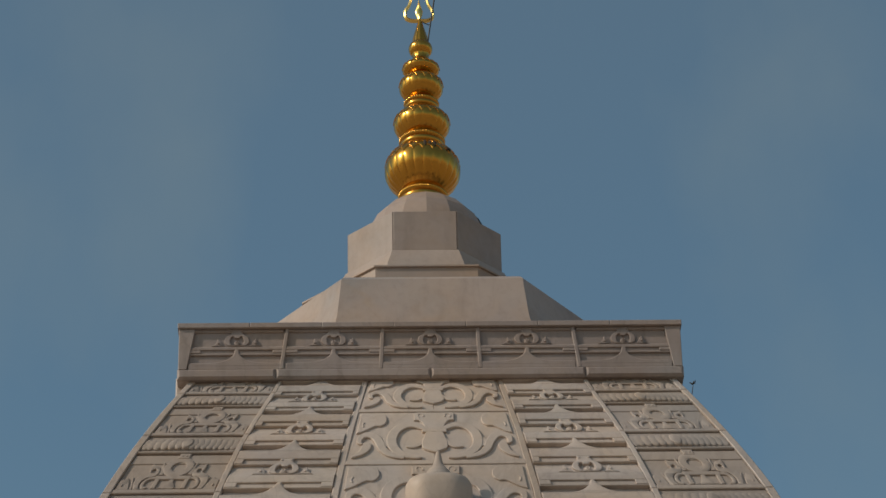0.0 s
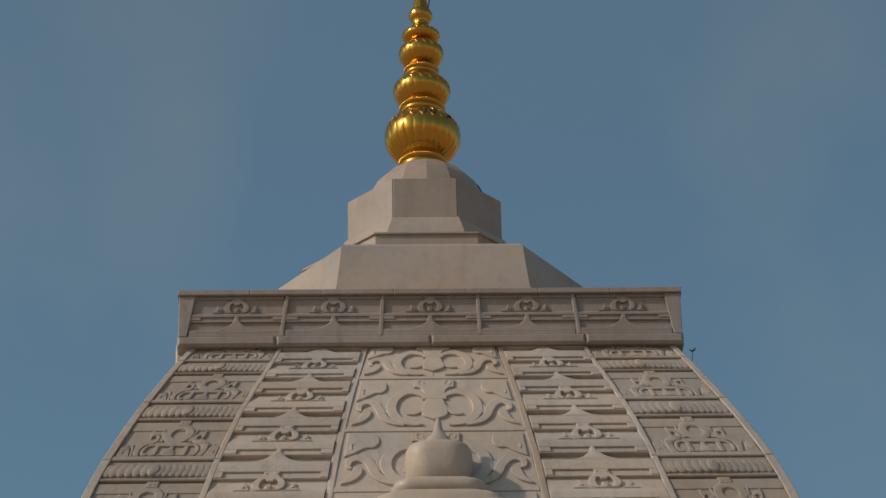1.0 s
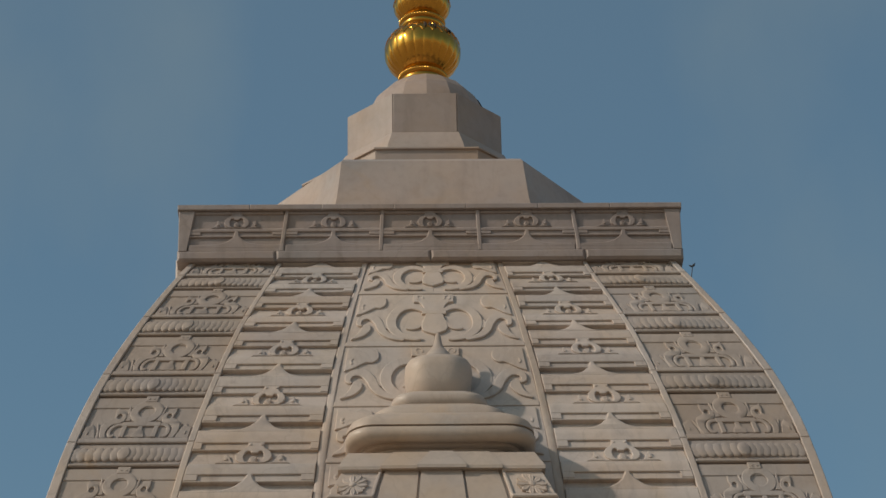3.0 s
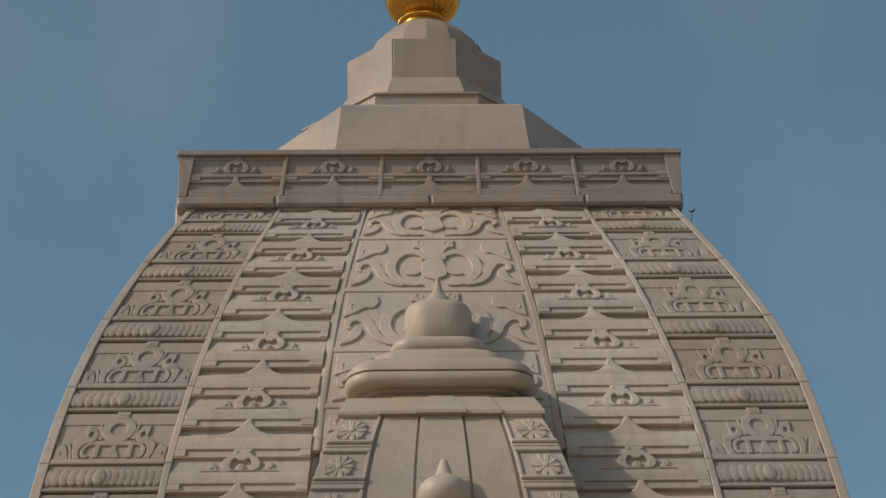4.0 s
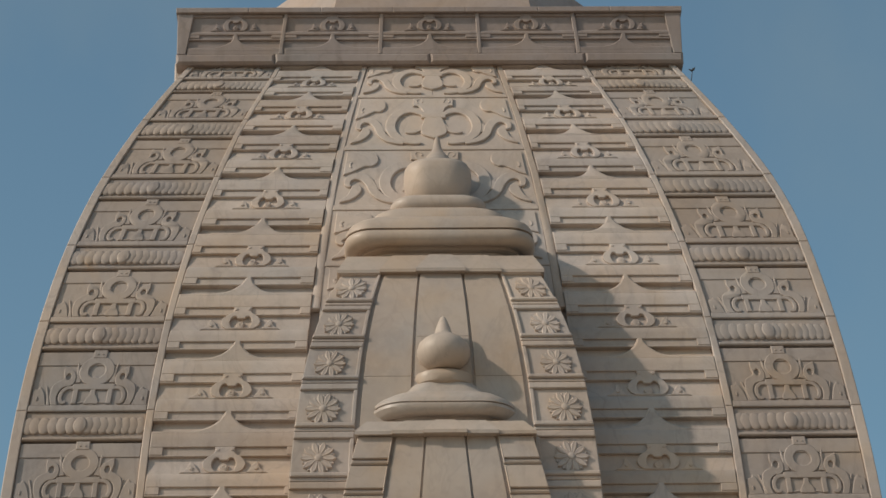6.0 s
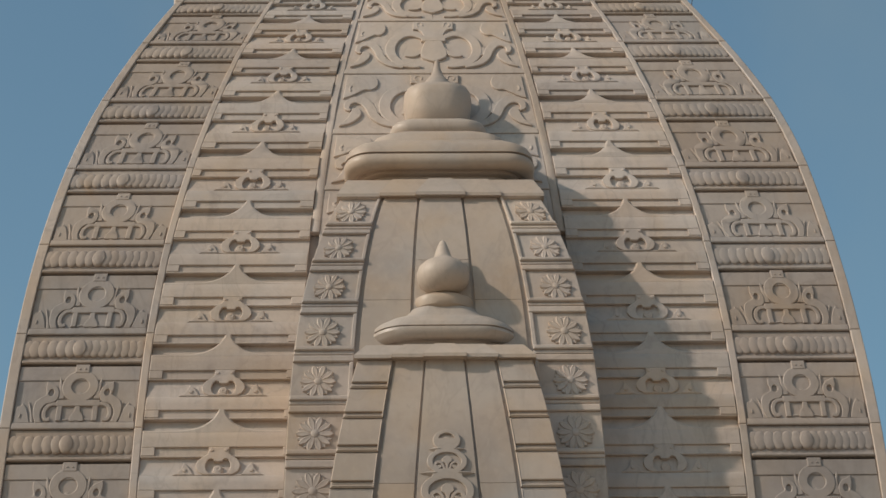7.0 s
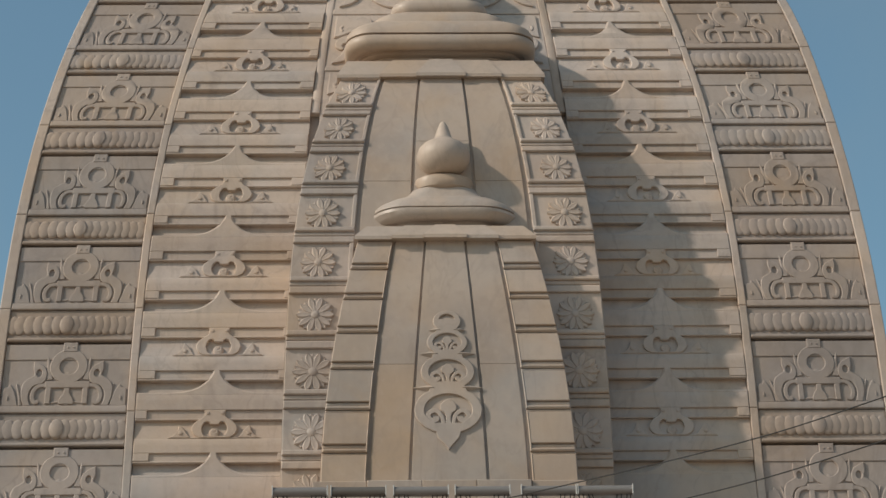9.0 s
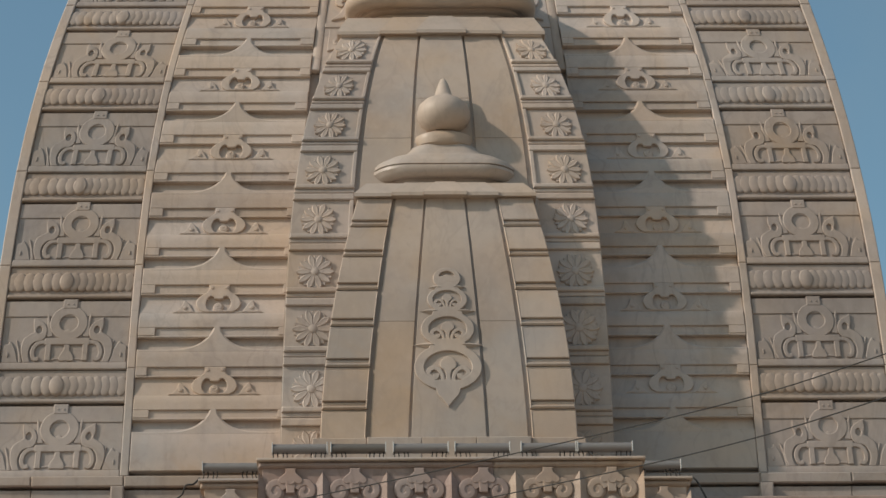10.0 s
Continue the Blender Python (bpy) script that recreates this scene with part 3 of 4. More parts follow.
# scroll plaques down the middle
def scrolls(plaque, M, d=0.07):
    """Two open rings on a bell flower, with waved stems and corner leaves."""
    w = M.su
    S = Shape()
    block = [(0.0, 0.985), (0.27, 0.985), (0.265, 0.82), (0.20, 0.815)] + smooth_line([(0.16, 0.77), (0.135, 0.70), (0.125, 0.62)], 3) + [(0.0, 0.62)]
    plate(S, M, [mirrored(block)], 0, d * 0.9, 0.014)
    box(S, M, -0.155, 0.155, 0.555, 0.63, 0, d, 2, 1, 0.012)
    plate(S, M, [mirrored(smooth_line([(0.0, 0.56), (0.10, 0.56), (0.135, 0.44), (0.16, 0.32), (0.145, 0.22), (0.07, 0.165), (0.0, 0.13)], 3))], 0, d, 0.014)
    leaves = []
    for s in (-1, 1):
        q = (lambda p: p) if s == 1 else flip
        n = 41
        ring = smooth_line([(0.10, 0.60), (0.17, 0.665), (0.27, 0.715), (0.38, 0.70), (0.475, 0.615), (0.525, 0.48), (0.525, 0.33), (0.47, 0.19), (0.37, 0.09), (0.24, 0.045), (0.16, 0.04)], 4)
        ribbon(S, M, q(ring), [w * (0.022 + 0.042 * math.sin(math.pi * i / (n - 1)) ** 0.8) for i in range(n)], 0, d)
        stem = smooth_line([(0.36, 0.03), (0.52, 0.09), (0.625, 0.21), (0.68, 0.36), (0.755, 0.475), (0.845, 0.505), (0.915, 0.455), (0.925, 0.36), (0.885, 0.31)], 4)
        ribbon(S, M, q(stem), [w * (0.012 + 0.042 * math.sin(math.pi * min(1, 0.08 + i / 34)) ** 0.7) for i in range(33)], 0, d)
        plate(S, M, [q([(0.55, 0.24), (0.575, 0.36), (0.565, 0.45), (0.60, 0.43), (0.635, 0.44), (0.645, 0.30)])], 0, d * 0.85, 0.010)
        ribbon(S, M, q(curl(0.19, 0.90, 0.05, 0.065, 200, -70, 0.5, 12)), 0.010 * w, d * 0.8, d * 0.9 + 0.014, bev=0.006)
        plate(S, M, [q(smooth_line([(0.09, 0.50), (0.15, 0.42), (0.22, 0.325), (0.325, 0.285), (0.345, 0.255), (0.30, 0.235), (0.22, 0.24), (0.16, 0.29), (0.10, 0.36)], 3))], 0, d * 0.86, 0.012)
        leaf = Shape()
        plate(leaf, M, [q(smooth_line([(0.975, 0.03), (0.87, 0.075), (0.79, 0.17), (0.765, 0.27), (0.80, 0.345), (0.86, 0.35), (0.885, 0.27), (0.91, 0.16), (0.975, 0.06)], 3))], 0, d * 0.9, 0.014)
        leaves.append(leaf)
        leaf = Shape()
        plate(leaf, M, [q(smooth_line([(0.985, 0.54), (0.90, 0.585), (0.82, 0.655), (0.755, 0.70), (0.69, 0.70), (0.635, 0.76), (0.625, 0.85), (0.66, 0.935), (0.72, 0.965), (0.775, 0.935)], 4) + [(0.80, 0.91), (0.86, 0.955), (0.985, 0.965)])], 0, d * 0.8, 0.014)
        ribbon(leaf, M, q(arc(0.90, 0.72, 0.028, 0.05, -70, 70, 8)), 0.014 * w, d * 0.7, d * 0.8 + 0.016)
        leaves.append(leaf)
    part("scroll_ornament", S, MARBLE, plaque)
    for leaf in leaves:
        part("corner_leaf", leaf, MARBLE, plaque)


PLAQUES = [29.50, 28.46, 27.0, 25.47, 24.15, 22.9]
for z1, z0 in zip(PLAQUES[:-1], PLAQUES[1:]):
    U = hmap(lambda z: -U_MID(z) + 0.021, lambda z: U_MID(z) - 0.021, z0, z1)
    S = Shape()
    box(S, U, -1, 1, 0.0, 0.075, -0.1, 0.045, 5, 1, 0.012)
    box(S, U, -1, -0.003, 0.075, 0.995, -0.1, 0.02, 4, 4, 0.006)
    box(S, U, 0.003, 1, 0.075, 0.995, -0.1, 0.02, 4, 4, 0.006)
    plaque = part("scroll_plaque", S, MARBLE, spire)
    scrolls(plaque, U.sub(-0.97, 0.97, 0.085, 0.98), 0.085)

# neck and cornice
S = Shape()
cuboid(S, -5.03, 4.93, -4.62, 4.93, 28.7, 29.62, 0.03)
part("neck", S, MARBLE, spire)
CZ0, CZ1 = 29.46, 30.64
S = Shape()
cuboid(S, -4.90, 4.90, -4.90, 4.90, CZ0 + 0.10, CZ1 - 0.12, 0.02)
cornice = part("cornice", S, CORNICE_STONE, spire, "square cream marble cornice carved with five crest panels")
for i in range(7):
    x0, x1 = -5.0 + 10 / 7 * i, -5.0 + 10 / 7 * (i + 1)
    S = Shape()
    cuboid(S, x0 + 0.003, x1 - 0.003, -5.02, 5.02 if i in (0, 6) else -4.6, CZ1 - 0.115, CZ1, 0.012)
    part("cap_stone", S, CORNICE_STONE, cornice)
for i in range(4):
    x0, x1 = (-4.99, -3.05, 0.0, 3.05)[i], (-3.05, 0.0, 3.05, 4.99)[i]
    S = Shape()
    cuboid(S, x0 + 0.003, x1 - 0.003, -4.99, -4.45, CZ0 - 0.06, CZ0 + 0.17, 0.05)
    part("base_stone", S, CORNICE_STONE, cornice)
flat = stepped([0, 50], [4.9, 4.9])
for i in range(5):
    C = face_map(flat, lambda z: -4.78 + 9.56 / 5 * i, lambda z: -4.78 + 9.56 / 5 * (i + 1), CZ0 + 0.17, CZ1 - 0.115)
    S = Shape()
    box(S, C, -0.97, 0.97, 0.93, 1.0, -0.05, 0.04, 1, 1, 0.015)
    slotted_slab(S, C, 0.35, 0.585, 0.475, 0.05, 0.055, 0.74)
    box(S, C, -0.99, 0.99, -0.02, 0.15, -0.05, 0.055, 1, 1, 0.012)
    pan = part("crest_panel", S, CORNICE_STONE, cornice)
    S = Shape()
    crest(S, C.sub(-0.90, 0.90, 0.585, 0.835), 0.045)
    part("crest_ornament", S, CORNICE_STONE, pan)
    S = Shape()
    plate(S, C.sub(-0.96, 0.96, 0.0, 1.0), [wing_outline(0.16, 0.40, 0.06, 0.52)], 0, 0.058, 0.02)
    part("pointed_curve", S, CORNICE_STONE, pan)
for i in range(6):
    k = i - 2.5
    x = -4.78 + 9.56 / 5 * i
    S = Shape()
    C = Map(lambda a, b, d: (a, -4.9 - d, b))
    if 0 < i < 5:
        ribbon(S, C, [(x + k * 0.05, CZ0 + 0.17), (x - k * 0.025, CZ1 - 0.12)], 0.04, 0, 0.062)
    else:
        s = 1 if i else -1
        poly(S, C, [(s * 4.97, CZ0 + 0.16), (s * 4.80, CZ0 + 0.16), (s * 4.65, CZ1 - 0.12), (s * 4.97, CZ1 - 0.12)], -0.3, 0.07)
    part("divider", S, CORNICE_STONE, cornice)

# octagonal roof, drum and dome
S = Shape()
octagon(S, [(4.78, CZ1 - 0.02), (4.64, CZ1 + 0.35), (4.48, 31.70), (4.43, 31.96), (4.33, 32.06), (2.55, 33.0)], 0.86)
S.v = [(x * (0.93 if y > 0 else 1) + 0.07, y, z) for x, y, z in S.v]
roof = part("roof", S, ROOF_STONE, spire, "smooth cream marble octagonal roof", 20)
S = Shape()
octagon(S, [(2.60, 32.6), (2.60, 33.30), (2.65, 33.305), (2.65, 33.34), (1.9, 33.6)])
part("roof_step", S, ROOF_STONE, spire, smooth=20)
S = Shape()
octagon(S, [(2.02, 33.4), (1.96, 33.80), (1.72, 34.26), (1.63, 34.285), (1.58, 34.34)])
part("drum_foot", S, ROOF_STONE, spire, smooth=20)
drum = Shape()
octagon(drum, [(1.60, 34.1), (1.60, 35.0)])
drum = part("drum", drum, ROOF_STONE, spire, smooth=20)
for k in range(8):
    t = math.pi / 4 * k
    c, s = math.cos(t), math.sin(t)
    hw = 1.67 * math.tan(math.pi / 8)
    D = Map(lambda a, b, d: (c * (1.60 + d) - s * a, s * (1.60 + d) + c * a, b))
    S = Shape()
    box(S, D, -hw + 0.010, hw - 0.010, 34.285, 35.26, 0, 0.075, 1, 1, 0.01)
    part("drum_slab", S, ROOF_STONE, drum)
S = Shape()
lathe(S, [(1.46, 35.0, 0), (1.42, 35.30, 0), (1.39, 35.34, 0), (1.31, 35.62, 0), (1.16, 35.94, 0), (0.93, 36.20, 0), (0.72, 36.36, 0), (0.56, 36.42, 0), (0.3, 36.44, 0)], (0.05, 0, 0), seg=16)
part("dome", S, ROOF_STONE, spire, smooth=12)


# ---------------------------------------------------------------- gilded finial
finial = thing("finial", "tall gilded metal finial of fluted bulbs on the dome", "finial")


def bulb_r(z, z0, a, c):
    return a * max(0.05, 1 - ((z - z0) / c) ** 2) ** 0.425


def bulb(name, z, a, c, lobes, label=""):
    S = Shape()
    rows = []
    for i in range(21):
        t = -0.93 + 1.86 * i / 20
        zz = z + c * math.sin(t * math.pi / 2)
        rows.append((bulb_r(zz, z, a, c), zz, min(1.0, max(0.0, (0.05 - t) / 0.2)) if t > -0.86 else 0.0))
    lathe(S, rows, seg=lobes * 12, lobes=lobes, depth=0.034)
    return part(name, S, GOLD, finial, label, smooth=60)


def collar(z0, z1, r, bead=0):
    S = Shape()
    h = z1 - z0
    lathe(S, [(r * 0.84, z0, 0), (r * 0.94, z0 + h * 0.10, 0), (r * 0.97, z0 + h * 0.25, 0), (r * 0.94, z0 + h * 0.40, 0), (r * 0.89, z0 + h * 0.47, 0), (r * 0.97, z0 + h * 0.54, 1), (r, z0 + h * 0.64, 1), (r * 0.97, z0 + h * 0.74, 1), (r * 0.90, z0 + h * 0.82, 0), (r * 0.75, z1, 0)],
          seg=max(96, bead * 6), lobes=bead, depth=0.05)
    part("collar", S, GOLD, finial, smooth=60)


collar(36.40, 36.80, 0.56, 54)
bulb("bulb", 37.32, 0.855, 0.66, 24, label="large fluted gilded bulb with dark tarnish spots")
collar(37.88, 38.24, 0.53, 48)
bulb("bulb", 38.56, 0.64, 0.43, 20)
collar(38.94, 39.24, 0.41, 40)
bulb("bulb", 39.58, 0.505, 0.36, 18)
bulb("bulb", 40.08, 0.425, 0.20, 18)
S = Shape()
lathe(S, [(0.26, 40.25, 0), (0.20, 40.33, 0), (0.18, 40.42, 1), (0.20, 40.50, 0)], seg=48, lobes=12, depth=0.08)
part("neck", S, GOLD, finial, smooth=60)
bulb("bulb", 40.66, 0.275, 0.22, 14)
S = Shape()
lathe(S, [(0.20, 40.80, 1), (0.17, 40.98, 1), (0.11, 41.2, 1), (0.05, 41.42, 0), (0.045, 41.5, 0)], seg=48, lobes=10, depth=0.12)
part("cone", S, GOLD, finial, smooth=60)
# rows of leaf tips embossed round the bulbs
for z0, ba, bc, zc, n, hgt in ((37.32, 0.855, 0.66, 37.76, 24, 0.13), (37.32, 0.855, 0.66, 37.44, 24, -0.12), (38.56, 0.64, 0.43, 38.57, 20, -0.13), (39.58, 0.505, 0.36, 39.60, 18, -0.11), (40.08, 0.425, 0.20, 40.08, 18, -0.07)):
    S = Shape()
    for i in range(n):
        t0 = 2 * math.pi * (i + 0.5) / n
        pts = []
        for j in range(9):
            u = j / 8
            t = t0 + (u - 0.5) * 2 * math.pi / n * 0.98
            z = zc - hgt * math.sin(math.pi * u) ** 0.6
            q = bulb_r(z, z0, ba, bc) + 0.002
            pts.append((q * math.cos(t), q * math.sin(t), z))
        tube(S, pts, 0.009 if hgt > 0 else 0.013, 6)
    part("leaf_border", S, GOLD, finial, smooth=60)
for i, t in enumerate((-86, -78, -70, -48, -43)):
    S = Shape()
    t = radians(t)
    z = 37.61 if i < 3 else 37.56
    r = bulb_r(z, 37.32, 0.855, 0.66)
    M = Map(lambda a, b, d: ((r + d * 0.83 - b * 0.56) * math.cos(t) - a * math.sin(t), (r + d * 0.83 - b * 0.56) * math.sin(t) + a * math.cos(t), z + d * 0.56 + b * 0.83))
    disc(S, M, 0, 0, 0.036 if i < 3 else 0.02, 0.105 if i < 3 else 0.07, -0.04, 0.034, 12)
    part("tarnish_spot", S, TARNISH, finial, "dark tarnished spot on the gilding")
trident = Shape()
M = Map(lambda a, b, d: (a - 0.02, -d, b))
ribbon(trident, M, smooth_line([(-0.26, 42.3), (-0.19, 42.1), (-0.22, 41.92), (-0.31, 41.74), (-0.31, 41.56), (-0.20, 41.48), (0, 41.47), (0.20, 41.48), (0.31, 41.56), (0.31, 41.74), (0.22, 41.92), (0.19, 42.1), (0.26, 42.3)], 6),
       [0.010 + 0.028 * math.sin(math.pi * i / 72) ** 0.4 for i in range(73)], -0.04, 0.04, dome=0.015)
trident_ob = part("trident", trident, GILT, finial, "pale gilt trident")
S = Shape()
ribbon(S, M, smooth_line([(0, 41.48), (0, 41.58), (0, 41.75), (0, 41.95), (0, 42.2), (0, 42.5)], 5), [0.035 + 0.065 * math.exp(-((i - 9) / 4.5) ** 2) - 0.0018 * i for i in range(26)], -0.035, 0.035, dome=0.02)
part("prong", S, GILT, trident_ob)
rod = thing("lightning_rod", "thin dark lightning rod leaning beside the gilded trident", "lightning rod")
S = Shape()
tube(S, [(0.17, -0.12, 40.80), (0.25, -0.10, 41.4), (0.42, -0.06, 42.6)], 0.018)
part("pole", S, DARK, rod)
S = Shape()
tube(S, [(0.05, -0.05, 41.40), (0.16, -0.10, 41.30), (0.235, -0.11, 41.26), (0.24, -0.10, 41.38)], 0.014)
part("clamp", S, DARK, rod)
# thin dark line along the right edge of the dome
S = Shape()
tube(S, [(0.05 + r * 0.985, -r * 0.17, z) for r, z in ((0.58, 36.44), (0.74, 36.37), (0.95, 36.21), (1.18, 35.95), (1.33, 35.63), (1.42, 35.32))], 0.016)
part("dark_strip", S, DARK, rod, "thin dark strip down the right of the dome")

fitting = thing("roof_hook", "small dark metal hook on a thin rod at the spire edge", "hook")
S = Shape()
tube(S, [(5.10, -5.02, 28.90), (5.13, -5.05, 29.10), (5.15, -5.06, 29.22)], 0.008)
part("rod", S, DARK, fitting)
S = Shape()
tube(S, [(5.07, -5.06, 29.19), (5.12, -5.06, 29.16), (5.165, -5.06, 29.18), (5.19, -5.06, 29.235)], [0.010, 0.020, 0.020, 0.008])
part("hook", S, DARK, fitting)

# ---------------------------------------------------------------- miniature spires on the front
X0 = 0.06


def prism_core(S, h, y_back, front, z0, z1, n=14):
    """Body of a half spire: front at -front(z), sides at X0 +- h(z), running back to y_back."""
    for i in range(n + 1):
        z = z0 + (z1 - z0) * i / n
        w, f = h(z), front(z)
        S.v += [(X0 - w, -f, z), (X0 + w, -f, z), (X0 + w, y_back, z), (X0 - w, y_back, z)]
    S.f = [(4 * j + k, 4 * j + (k + 1) % 4, 4 * j + 4 + (k + 1) % 4, 4 * j + 4 + k) for j in range(n) for k in range(4)]
    S.f += [(0, 1, 2, 3), tuple(4 * n + k for k in range(4))]


def lotus(owner, M, r, d):
    """Open lotus flower in relief: two rings of pointed petals round a button."""
    S = Shape()
    disc(S, M, 0, 0.5, r * 0.24, r * 0.24, 0, d * 1.25, 14)
    flower = part("lotus", S, MARBLE, owner)
    for r0, r1, n, dd, ph in ((0.24, 0.98, 10, 0.72, 18), (0.20, 1.04, 10, 1.0, 0)):
        for i in range(n):
            t = radians(360 / n * i + ph)
            c, s = math.cos(t), math.sin(t)
            pts = [(r * (r0 + (r1 - r0) * k) * c / M.su, 0.5 + r * (r0 + (r1 - r0) * k) * s / M.sv) for k in (0, 0.3, 0.55, 0.76, 0.9, 1.0)]
            S = Shape()
            ribbon(S, M, pts, [r * k for k in (0.10, 0.17, 0.20, 0.175, 0.11, 0.015)], 0, d * dd, dome=-0.006, bev=0.022)
            part("petal", S, MARBLE, flower)


def fmap(h, front, f0, f1, z0, z1):
    g0 = f0 if callable(f0) else (lambda z: f0)
    g1 = f1 if callable(f1) else (lambda z: f1)
    return face_map(front, lambda z: X0 + g0(z) * h(z), lambda z: X0 + g1(z) * h(z), z0, z1)


def smooth_panels(owner, h, front, g_in, g_out, joints_mid, joints_side, z0, z1):
    """Three tall smooth slabs parted by grooves, each cut into a few stones."""
    made = []
    for lo, hi, joints, d in ((lambda z: -g_in(z) + 0.012, lambda z: g_in(z) - 0.012, joints_mid, 0.06),
                              (lambda z: -g_out(z) + 0.012, lambda z: -g_in(z) - 0.012, joints_side, 0.038),
                              (lambda z: g_in(z) + 0.012, lambda z: g_out(z) - 0.012, joints_side, 0.038)):
        stops = [z1, *joints, z0]
        for a, b in zip(stops[:-1], stops[1:]):
            S = Shape()
            box(S, fmap(h, front, lo, hi, b + 0.002, a - 0.002), -1, 1, 0, 1, -0.05, d, 2, 5, 0.004)
            made.append(part("face_slab", S, SMOOTH, owner))
    return made


def cap_tiles(owner, z0, z1, w0, w1, y0, y1):
    """Five tapering slabs leaning out over the top of the body."""
    cuts0, cuts1 = (-1, -0.587, -0.24, 0.24, 0.587, 1), (-1, -0.515, -0.125, 0.125, 0.515, 1)
    for i in range(5):
        proud = (0.0, 0.04, 0.08, 0.04, 0.0)[i]
        a0, a1, b0, b1 = X0 + w0 * cuts0[i] + 0.004, X0 + w0 * cuts0[i + 1] - 0.004, X0 + w1 * cuts1[i] + 0.004, X0 + w1 * cuts1[i + 1] - 0.004
        f0, f1 = -y0 - proud, -y1 - proud
        t = 0.06
        S = Shape()
        S.add([(a0, f0, z0), (a1, f0, z0), (b1, f1, z1), (b0, f1, z1), (a0, f0, z0 - t), (a1, f0, z0 - t), (a0, f0 + 1.0, z0 - t), (a1, f0 + 1.0, z0 - t), (b1, f1 + 1.0, z1), (b0, f1 + 1.0, z1)],
              [(0, 1, 2, 3), (0, 4, 5, 1), (4, 6, 7, 5), (3, 2, 8, 9), (0, 3, 9, 6, 4), (1, 5, 7, 8, 2), (6, 9, 8, 7)])
        part("cap_tile", S, SMOOTH, owner, smooth=0)


# upper one, with lotus columns
upper = thing("miniature_spire", "half-round miniature marble spire with lotus columns on the big spire", "miniature spire")
H1 = keyed([15.2, 16.5, 18, 19.2, 20.2, 21.3, 22.07, 22.78, 23.4], [2.76, 2.74, 2.70, 2.63, 2.55, 2.40, 2.22, 1.98, 1.74], 4)
F1 = lambda z: 6.55 + H1(z)
S = Shape()
prism_core(S, H1, -5.5, F1, 14.6, 23.42)
part("body", S, GROUND_STONE, upper)
smooth_panels(upper, H1, F1, lambda z: 0.215, lambda z: 0.575, (21.9,), (21.1,), 18.5, 23.40)
LOTUS = [z - 0.06 for z in (23.46, 22.64, 21.86, 21.02, 20.09, 19.16, 18.17, 17.11, 16.05, 15.0)]
for side in (-1, 1):
    for z1, z0 in zip(LOTUS[:-1], LOTUS[1:]):
        lo, hi = (-0.995, -0.595) if side < 0 else (0.595, 0.995)
        U = fmap(H1, F1, lo, hi, z0, z1)
        S = Shape()
        box(S, U, -1, 1, 0.17, 0.86, -0.05, 0.02, 2, 3, 0.008)
        box(S, U, -1, 1, 0.86, 0.995, -0.05, 0.075, 2, 1, 0.015, top=0.03)
        box(S, U, -1, 1, 0.0, 0.075, -0.05, 0.065, 2, 1, 0.012)
        box(S, U, -1, 1, 0.075, 0.165, -0.05, 0.11, 2, 1, 0.02)
        inner = 1 if side < 0 else -1
        a, c = sorted((inner * 1.0, inner * 0.86))
        box(S, U, a, c, 0.165, 0.86, -0.05, 0.06, 1, 3, 0.01)
        part("lotus_block", S, MARBLE, upper)
        M = U.sub(-1, 1, 0.17, 0.86)
        M0 = Map(lambda a, b, d, M=M, k=side: M(a + k * 0.13, b - 0.07, d), M.su, M.sv)
        lotus(upper, M0, min(M.su * 0.67, M.sv * 0.45), 0.07)
cap_tiles(upper, 23.39, 23.74, 1.84, 1.66, 8.42, 8.22)
S = Shape()
CY = -6.75
plates(S, X0, CY, [(23.70, 1.33, 1.25, 0.5), (23.90, 1.34, 1.26, 0.5), (23.91, 1.41, 1.34, 0.5), (23.93, 1.44, 1.37, 0.5), (23.975, 1.445, 1.375, 0.5), (23.985, 1.49, 1.42, 0.5), (23.955, 1.51, 1.44, 0.5), (23.945, 1.55, 1.48, 0.5), (23.96, 1.62, 1.545, 0.5), (24.00, 1.68, 1.60, 0.5), (24.07, 1.71, 1.63, 0.5), (24.14, 1.71, 1.63, 0.5), (24.20, 1.685, 1.605, 0.5),
                  (24.205, 1.62, 1.55, 0.5), (24.225, 1.62, 1.55, 0.5), (24.235, 1.69, 1.615, 0.5), (24.33, 1.68, 1.60, 0.5), (24.42, 1.63, 1.555, 0.48), (24.50, 1.54, 1.47, 0.45), (24.58, 1.40, 1.36, 0.42), (24.62, 1.22, 1.26, 0.4), (24.76, 1.19, 1.22, 0.4), (24.84, 1.10, 1.14, 0.4), (24.92, 0.93, 1.02, 0.38)])
part("wide_plate", S, SMOOTH, upper, smooth=40)
S = Shape()
plates(S, X0, CY, [(24.90, 0.72, 0.84, 0.33), (24.94, 0.82, 0.93, 0.38), (25.02, 0.875, 0.98, 0.4), (25.11, 0.88, 0.985, 0.4), (25.19, 0.84, 0.95, 0.38), (25.25, 0.70, 0.86, 0.3), (25.28, 0.50, 0.72, 0.3), (25.33, 0.53, 0.75, 0.4)])
part("narrow_plate", S, SMOOTH, upper, smooth=40)
S = Shape()
plates(S, X0, CY, [(25.30, 0.50, 0.74, 0.40), (25.38, 0.56, 0.80, 0.43), (25.56, 0.60, 0.84, 0.45), (25.80, 0.625, 0.86, 0.46), (25.94, 0.615, 0.85, 0.46), (26.03, 0.57, 0.80, 0.44), (26.08, 0.47, 0.68, 0.42), (26.11, 0.36, 0.52, 0.36)])
part("pot", S, SMOOTH, upper, smooth=45)
